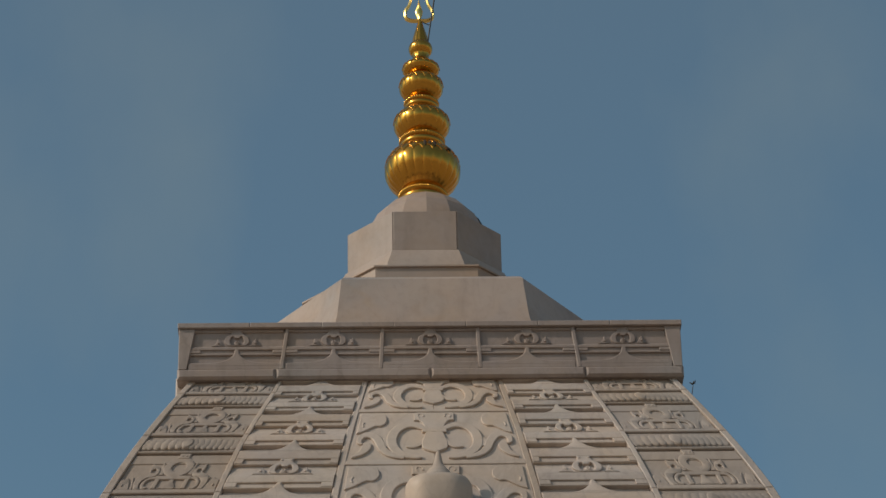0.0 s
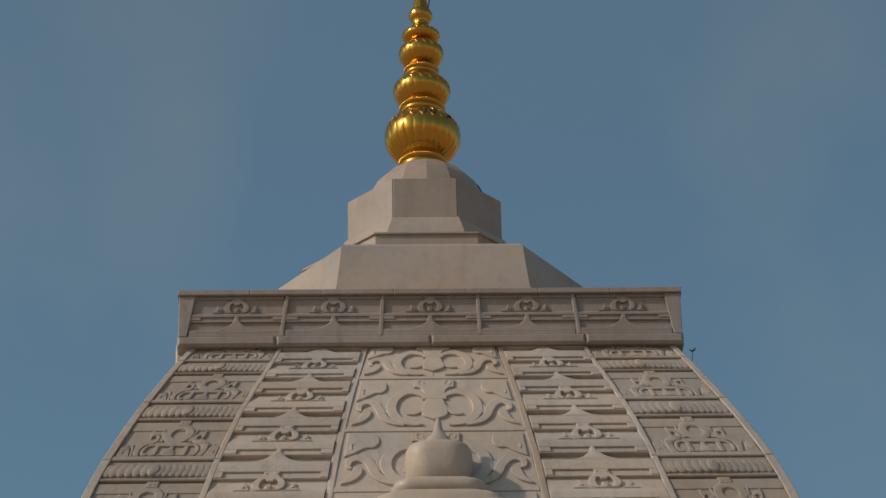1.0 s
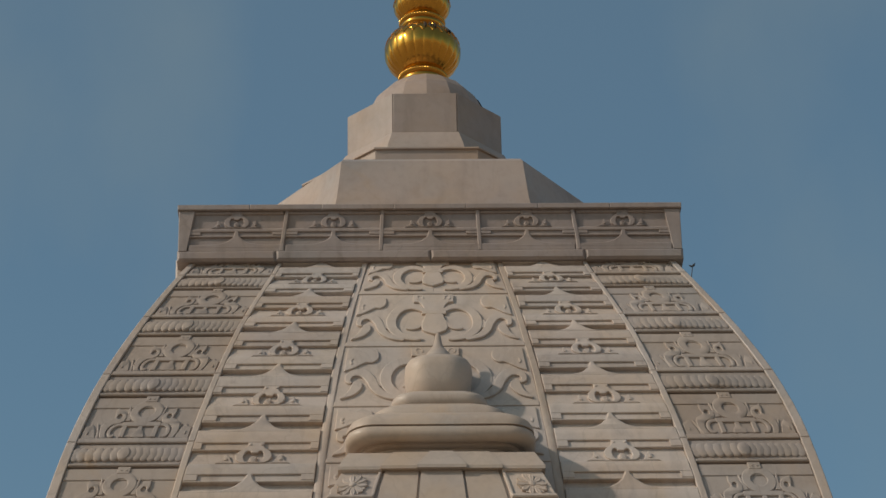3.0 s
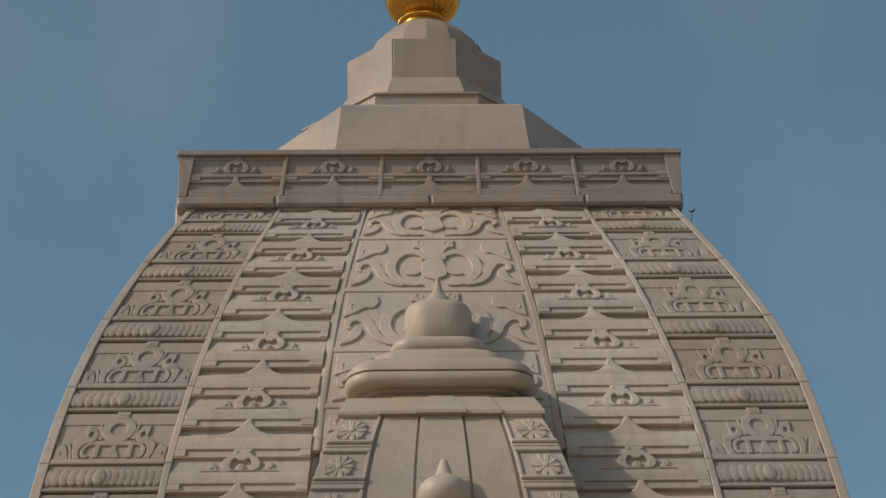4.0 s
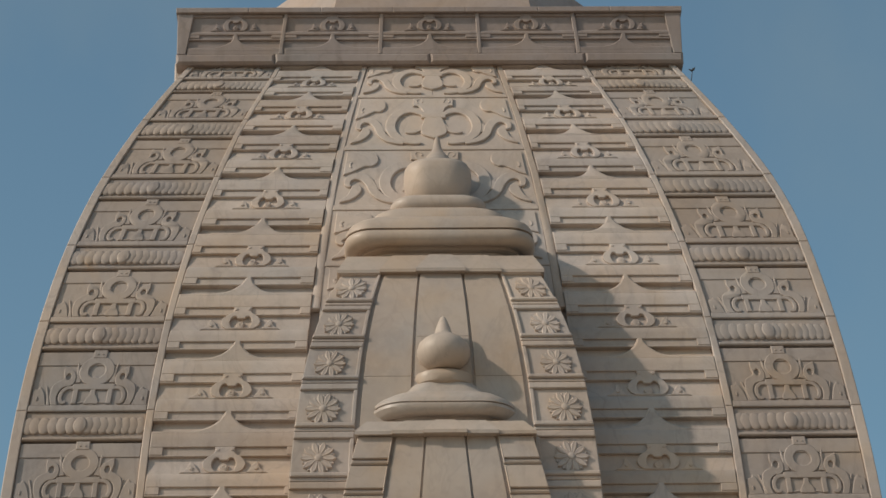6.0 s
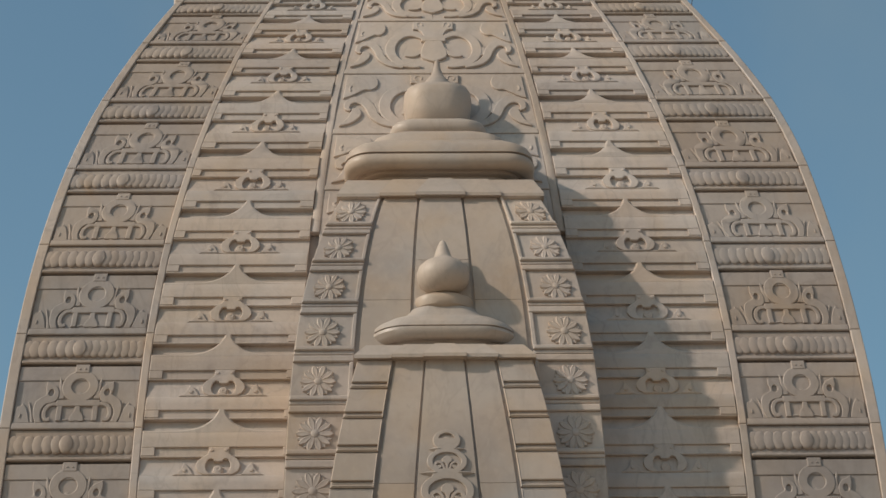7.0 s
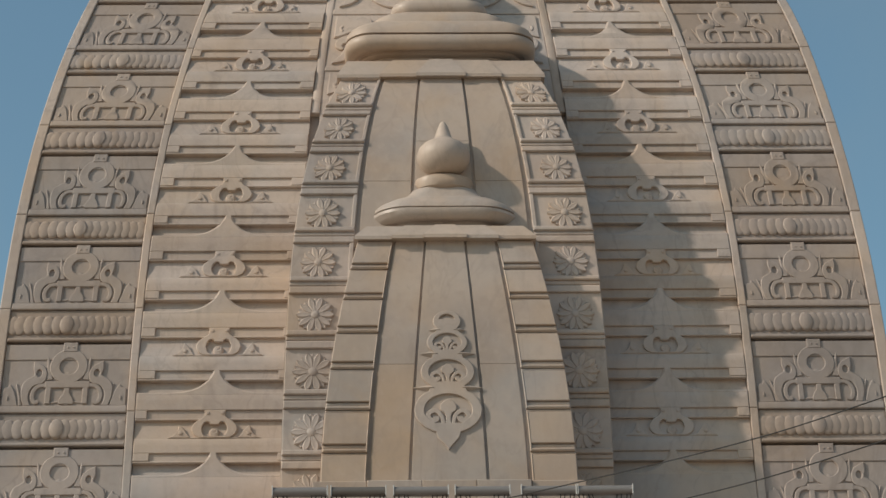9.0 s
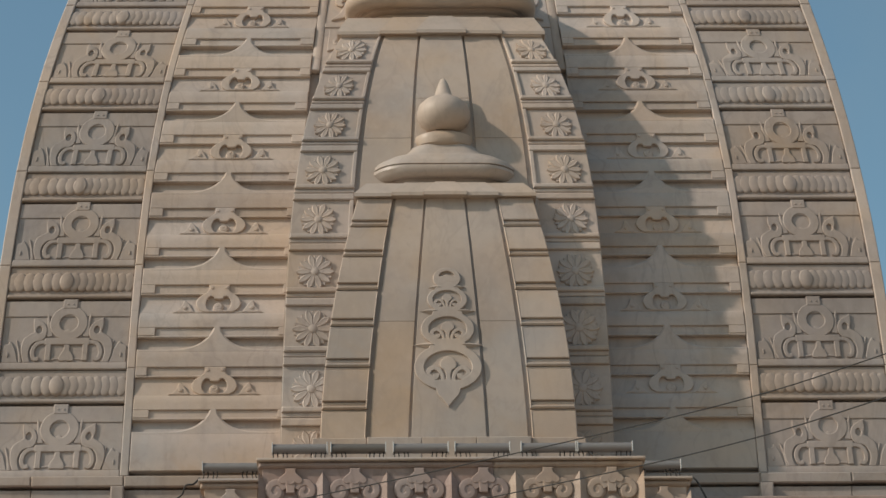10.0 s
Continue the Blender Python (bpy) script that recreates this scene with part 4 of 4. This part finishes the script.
S = Shape()
lathe(S, [(0.31, 26.07, 0), (0.30, 26.12, 0), (0.255, 26.16, 0), (0.24, 26.20, 0), (0.20, 26.25, 0), (0.175, 26.28, 0), (0.115, 26.36, 0), (0.08, 26.46, 0), (0.06, 26.57, 0), (0.045, 26.64, 0), (0.02, 26.68, 0)], (X0, CY - 0.38, 0), 32)
part("spike", S, SMOOTH, upper, smooth=60)

# lower one, in front
lower_spire = thing("miniature_spire", "half-round miniature marble spire with a carved scroll, above the ledge", "miniature spire")
H2 = keyed([14.6, 15.3, 16, 16.9, 17.8, 18.5, 19.1, 19.7], [2.09, 2.08, 2.05, 1.97, 1.86, 1.73, 1.60, 1.47], 3)
F2 = lambda z: 8.30 + H2(z)
S = Shape()
prism_core(S, H2, -7.6, F2, 14.6, 19.74)
part("body", S, GROUND_STONE, lower_spire)
GI, GO = stepped([15.3, 19.7], [0.305, 0.225]), stepped([15.3, 19.7], [0.625, 0.575])
slabs = smooth_panels(lower_spire, H2, F2, GI, GO, (), (17.35,), 15.16, 19.70)
MOULD = [19.70, 19.12, 18.55, 17.92, 17.26, 16.53, 15.79, 15.16]
for side in (-1, 1):
    for z1, z0 in zip(MOULD[:-1], MOULD[1:]):
        if side < 0:
            U = fmap(H2, F2, -0.995, lambda z: -GO(z) - 0.02, z0, z1)
        else:
            U = fmap(H2, F2, lambda z: GO(z) + 0.02, 0.995, z0, z1)
        S = Shape()
        box(S, U, -1, 1, 0.20, 0.93, -0.05, 0.07, 2, 3, 0.012)
        box(S, U, -1, 1, 0.94, 1.0, -0.05, 0.035, 2, 1, 0.01)
        box(S, U, -1, 1, 0.105, 0.195, -0.05, 0.03, 2, 1, 0.015)
        box(S, U, -1, 1, 0.01, 0.10, -0.05, 0.075, 2, 1, 0.025)
        inner = 1 if side < 0 else -1
        a, c = sorted((inner * 1.0, inner * 0.93))
        box(S, U, a, c, 0.01, 0.93, -0.05, 0.078, 1, 3, 0.01)
        part("side_block", S, SMOOTH, lower_spire)
cap_tiles(lower_spire, 19.74, 19.98, 1.53, 1.33, 9.93, 9.75)
S = Shape()
C2 = -8.75
plates(S, X0, C2, [(19.94, 0.98, 0.83, 0.5), (20.12, 0.99, 0.84, 0.5), (20.14, 1.03, 0.88, 0.55), (20.12, 1.06, 0.91, 0.6), (20.11, 1.11, 0.955, 0.6), (20.13, 1.17, 1.01, 0.62), (20.18, 1.22, 1.05, 0.65), (20.24, 1.255, 1.08, 0.65), (20.295, 1.25, 1.075, 0.65), (20.30, 1.20, 1.03, 0.62), (20.315, 1.20, 1.03, 0.62), (20.325, 1.24, 1.065, 0.62), (20.39, 1.225, 1.05, 0.62),
                  (20.46, 1.16, 1.01, 0.6), (20.55, 0.98, 0.92, 0.5), (20.60, 0.78, 0.86, 0.45), (20.66, 0.70, 0.84, 0.42), (20.70, 0.66, 0.82, 0.42), (20.78, 0.60, 0.80, 0.42)])
part("wide_plate", S, SMOOTH, lower_spire, smooth=40)
S = Shape()
plates(S, X0, C2, [(20.75, 0.44, 0.80, 0.4), (20.80, 0.50, 0.86, 0.42), (20.90, 0.53, 0.88, 0.44), (20.98, 0.51, 0.86, 0.42), (21.04, 0.38, 0.78, 0.34), (21.08, 0.24, 0.70, 0.24)])
part("narrow_plate", S, SMOOTH, lower_spire, smooth=40)
S = Shape()
lathe(S, [(0.20, 21.05, 0), (0.30, 21.10, 0), (0.40, 21.19, 0), (0.45, 21.30, 0), (0.455, 21.40, 0), (0.42, 21.51, 0), (0.33, 21.60, 0), (0.20, 21.67, 0), (0.15, 21.72, 0), (0.125, 21.82, 0), (0.09, 21.92, 0), (0.05, 22.01, 0), (0.015, 22.04, 0)],
      (X0, -9.42, 0), 40)
part("pot", S, SMOOTH, lower_spire, smooth=60)

# scroll carved on the middle slab
M = fmap(H2, F2, lambda z: -0.5 / H2(z), lambda z: 0.5 / H2(z), 15.85, 18.33)
M = Map(lambda a, b, d, M=M: M(a, b - 0.012, d + 0.055), M.su, M.sv)
S = Shape()
LOBES = ((0.922, 0.455, 0.078, 90, -48), (0.765, 0.66, 0.096, 52, -48), (0.55, 0.875, 0.128, 54, -50), (0.278, 1.10, 0.165, 56, -62))
rim, holes = [], []
for cb, ra, rb, t0, t1 in LOBES:
    rim += arc(0, cb, ra, rb, t0, t1, 14)
    if cb > 0.9:
        holes.append(arc(0, cb + 0.008, ra * 0.58, rb * 0.56, 170, 10, 10) + arc(0, cb - 0.006, ra * 0.38, rb * 0.42, 40, 140, 8))
    else:
        holes.append(arc(0, cb, ra * 0.71, rb * 0.69, 205, -25, 22) + [(0.40 * ra, cb - 0.55 * rb), (-0.40 * ra, cb - 0.55 * rb)])
        bud = smooth_line([(0.0, 0.46), (0.15, 0.36), (0.245, 0.16), (0.22, -0.02), (0.12, -0.12), (0.07, -0.32), (0.09, -0.6)], 3) + [(0.0, -0.6)]
        plate(S, M, [[(ra * u, cb + rb * v) for u, v in mirrored(bud)]], 0, 0.042, 0.008)
        for s in (-1, 1):
            path = smooth_line([(0.14, -0.62), (0.19, -0.30), (0.30, -0.09), (0.44, -0.03), (0.57, -0.14), (0.59, -0.32), (0.48, -0.45), (0.36, -0.40), (0.35, -0.28)], 3)
            ribbon(S, M, [(s * ra * u, cb + rb * v) for u, v in path], [ra * 0.5 * k for k in np.linspace(0.055, 0.095, 25)], 0, 0.040, bev=0.008)
rim += smooth_line([(0.40, 0.125), (0.34, 0.085), (0.17, 0.045), (0.0, 0.0)], 3)
plate(S, M, [mirrored(rim)] + holes, 0, 0.046, 0.010)
for tip, base, cb in ((0.62, 0.34, 0.858), (0.92, 0.46, 0.683), (1.18, 0.58, 0.437)):
    for s in (-1, 1):
        S.add([M(s * base, cb + 0.026, 0.0), M(s * tip, cb, 0.01), M(s * base, cb - 0.026, 0.0), M(s * (base + tip) / 2, cb - 0.002, 0.05), M(s * (base - 0.12), cb, 0.06)],
              [(0, 1, 3), (1, 2, 3), (0, 3, 4), (2, 4, 3)])
part("scroll_ornament", S, SMOOTH, lower_spire, "tall carved scroll of four rings ending in a heart")

# plinth under the lower miniature spire
for i in range(5):
    x0, x1 = X0 - 2.2 + 4.4 / 5 * i, X0 - 2.2 + 4.4 / 5 * (i + 1)
    S = Shape()
    cuboid(S, x0 + 0.003, x1 - 0.003, -10.58 - (0.05 if 0 < i < 4 else 0), -9.6, 14.86, 15.27, 0.012)
    part("plinth_stone", S, SMOOTH, lower_spire)

# both are bedded deeper into the big spire, seen alike from the standpoint
for ob, k in ((upper, 1.0105), (lower_spire, 1.0176)):
    for piece in ob.children_recursive:
        piece.data.transform(Matrix.Translation(EYE) @ Matrix.Scale(k, 4) @ Matrix.Translation(-Vector(EYE)))

# base course of the big spire
for side in (-1, 1):
    for i, (a, b) in enumerate(((3.0, 5.35), (5.36, 6.9), (6.91, 8.12))):
        x0, x1 = sorted((side * a, side * b))
        S = Shape()
        cuboid(S, x0, x1, -8.16, -7.6, 15.16 + 0.01 * i, 15.35, 0.02)
        part("base_stone", S, GREY_MARBLE, spire)
        S = Shape()
        cuboid(S, x0, x1, -8.08, -7.6, 14.85, 15.125, 0.01)
        part("base_stone", S, GREY_MARBLE, spire)
    S = Shape()
    cuboid(S, side * 5.45 - 0.11, side * 5.45 + 0.11, -8.26, -8.0, 14.88, 15.15, 0.02)
    part("corner_knob", S, GREY_MARBLE, spire)
    S = Shape()
    cuboid(S, min(side * 4.0, side * 8.5), max(side * 4.0, side * 8.5), -8.45, -7.9, 14.55, 14.86, 0.02)
    part("base_stone", S, PINK_SHADED, spire)


# ---------------------------------------------------------------- carved ledges with lamps
def frieze_motif(S, M, d=0.075):
    """Bell flower over two volutes; a from -1 to 1 over one repeat, b from 0 to 1."""
    for s in (-1, 1):
        q = (lambda p: p) if s == 1 else flip
        ribbon(S, M, q(curl(0.46, 0.36, 0.31, 0.29, 165, -260, 0.22, 24)), [float(k) for k in np.linspace(0.062, 0.045, 25)], 0, d * 0.8, dome=0.004)
        disc(S, M, s * 0.46, 0.36, 0.14, 0.15, 0, d * 0.6, 14)
    bell = smooth_line([(0.16, 1.0), (0.17, 0.88), (0.34, 0.74), (0.38, 0.64), (0.28, 0.55), (0.16, 0.56), (0.13, 0.30)], 3)
    poly(S, M, bell + flip(bell)[::-1], 0, d)
    ribbon(S, M, arc(0, 0.66, 0.13, 0.10, 200, 340, 8), 0.012, d * 0.8, d + 0.012, bev=0.005)
    disc(S, M, 0, 0.08, 0.09, 0.07, 0, d * 0.7, 10)


def spade(S, M, d=0.12):
    S.add([M(0, 0.0, d), M(0, 0.88, d * 0.4), M(-0.30, 0.0, 0), M(-0.27, 0.50, 0.0), M(0, 0.95, 0), M(0.27, 0.50, 0.0), M(0.30, 0.0, 0), M(0, 0.5, d)],
          [(0, 7, 3, 2), (7, 1, 3), (1, 4, 3), (0, 6, 5, 7), (7, 5, 1), (1, 5, 4)])


def ledge(label, x0, x1, front, back, n, ztop):
    ob = thing("ledge", label, "ledge")
    # left of the cut the central ledge has its shade in the stone colour
    cut = min(max(0.75, x0), x1)
    for a, b, mat in ((x0, cut, PINK_SHADED if n > 1 else BUFF_LIT), (cut, x1, BUFF_LIT)):
        if b - a < 0.1:
            continue
        S = Shape()
        cuboid(S, a + (0.06 if a == x0 else 0.002), b - (0.06 if b == x1 else 0.002), -front + 0.10, -back, ztop - 0.80, ztop - 0.045, 0.01)
        part("block", S, mat, ob)
        S = Shape()
        cuboid(S, a, b - 0.003, -front + 0.04, -front + 0.2, ztop - 0.14, ztop - 0.048, 0.03)
        part("moulding", S, mat, ob)
        S = Shape()
        cuboid(S, a, b - 0.003, -front - 0.02, -front + 0.2, ztop - 0.86, ztop - 0.74, 0.03)
        part("moulding", S, mat, ob)
    S = Shape()
    cuboid(S, x0 - 0.03, x1 + 0.03, -front - 0.03, -back, ztop - 0.045, ztop, 0.012)
    part("coping", S, MARBLE, ob)
    step = (x1 - x0) / n
    for i in range(n):
        M = Map(lambda a, b, d, c=x0 + step * (i + 0.5): (c + a * step / 2, -front + 0.10 - d, ztop - 0.74 + 0.58 * b), step / 2, 0.58)
        S = Shape()
        frieze_motif(S, M)
        part("bell_flower", S, PINK_SHADED if n > 1 and x0 + step * (i + 0.5) < cut else BUFF_LIT, ob)
    for i in range(n + 1):
        M = Map(lambda a, b, d, c=x0 + step * i: (min(max(c + a * step / 2, x0), x1), -front + 0.10 - d, ztop - 0.74 + 0.58 * b), step / 2, 0.58)
        S = Shape()
        spade(S, M)
        part("pointed_leaf", S, PINK_SHADED if n > 1 and x0 + step * i < cut else BUFF_LIT, ob, smooth=0)
    return ob


ledge("central stone ledge carved with volutes, its left part in a shaded pink tone", -2.98, 3.13, 11.0, 9.4, 6, 14.82)
ledge("side carved buff stone ledge set back beside the central one", -3.98, -2.99, 9.6, 7.9, 1, 14.88)
ledge("side carved buff stone ledge set back beside the central one", 3.14, 4.02, 9.6, 7.9, 1, 14.88)


def flood_lamp(x, y, z, length, dark=False):
    ob = thing("flood_lamp", "dark bronze linear flood lamp on the ledge" if dark else "grey aluminium linear flood lamp on the ledge", "lamp", "flood lamps on the ledge")
    mat = DARK_LAMP if dark else ALUMINIUM
    M = Map(lambda a, b, d: (a, y - d, z + b))
    S = Shape()
    prof = [(0.19, -0.06), (0.20, 0.03), (0.225, 0.065), (0.27, 0.075), (0.31, 0.06), (0.335, 0.02), (0.34, -0.06), (0.27, -0.09)]
    n = len(prof)
    S.add([M(e * length / 2, b, d) for e in (-1, 1) for b, d in prof],
          [(i, (i + 1) % n, n + (i + 1) % n, n + i) for i in range(n)] + [tuple(range(n)), tuple(range(n, 2 * n))])
    part("housing", S, mat, ob, smooth=50)
    for s in (-1, 1):
        S = Shape()
        box(S, M, s * (length / 2 + 0.008) - 0.008, s * (length / 2 + 0.008) + 0.008, 0.18, 0.35, -0.10, 0.085, 1, 1, 0.004)
        part("end_cap", S, LIGHT_GREY, ob)
        S = Shape()
        q = s * length * 0.36
        for k in (-0.12, -0.05, 0.04, 0.10):
            tube(S, [(q + k, y + 0.02, z + 0.20), (q + k - 0.012 * s, y - 0.05, z + 0.12), (q + k + 0.02 * s, y - 0.05, z + 0.0)], 0.010)
        tube(S, [(q - 0.15, y - 0.03, z + 0.014), (q + 0.13, y - 0.03, z + 0.014)], 0.014)
        part("bracket", S, DARK, ob)
    ob.location.x = x
    return ob


DARK_LAMP = plain("bronze_paint", (0.16, 0.145, 0.13), 0.5, 0.3)
LIGHT_GREY = plain("light_grey_metal", (0.5, 0.5, 0.49), 0.45, 0.4)
for i, x in enumerate((-2.335, -1.40, -0.40, 0.585, 1.645, 2.55)):
    flood_lamp(x, -10.62, 14.82, 0.86, dark=(i == 1))
flood_lamp(-3.50, -9.35, 14.88, 0.90)
flood_lamp(3.48, -9.35, 14.88, 0.80)

# loose cables by the ledges, overhead wires in front
for name, label, pts, r in (("lamp_cable", "loose black lamp cable beside the ledge", [(4.02, -9.4, 14.95), (4.12, -9.5, 14.84), (4.20, -9.55, 14.66), (4.30, -9.5, 14.45), (4.38, -9.3, 14.1)], 0.016),
                            ("lamp_cable", "loose black lamp cable beside the ledge", [(-4.0, -9.4, 14.95), (-4.10, -9.5, 14.82), (-4.22, -9.5, 14.80), (-4.3, -9.4, 14.66), (-4.6, -9.2, 14.5), (-4.7, -9.0, 14.2)], 0.016)):
    ob = thing(name, label, "cable")
    S = Shape()
    tube(S, smooth_line(pts, 5), r)
    part("sheath", S, RUBBER, ob)
for pts in ([(-2.419, -10.86, 14.164), (-0.15, -13.5, 13.898), (3.52, -17.0, 13.772), (5.455, -20.0, 13.562), (8.406, -26.0, 13.059)],
            [(-1.348, -10.86, 13.789), (0.537, -13.5, 13.457), (3.494, -17.0, 13.169), (5.418, -20.0, 12.974), (8.345, -26.0, 12.48)]):
    ob = thing("overhead_wire", "thin dark overhead wire strung from the hall past the spire", "wire")
    S = Shape()
    tube(S, smooth_line(pts, 8), 0.009, 6)
    part("strand", S, RUBBER, ob)
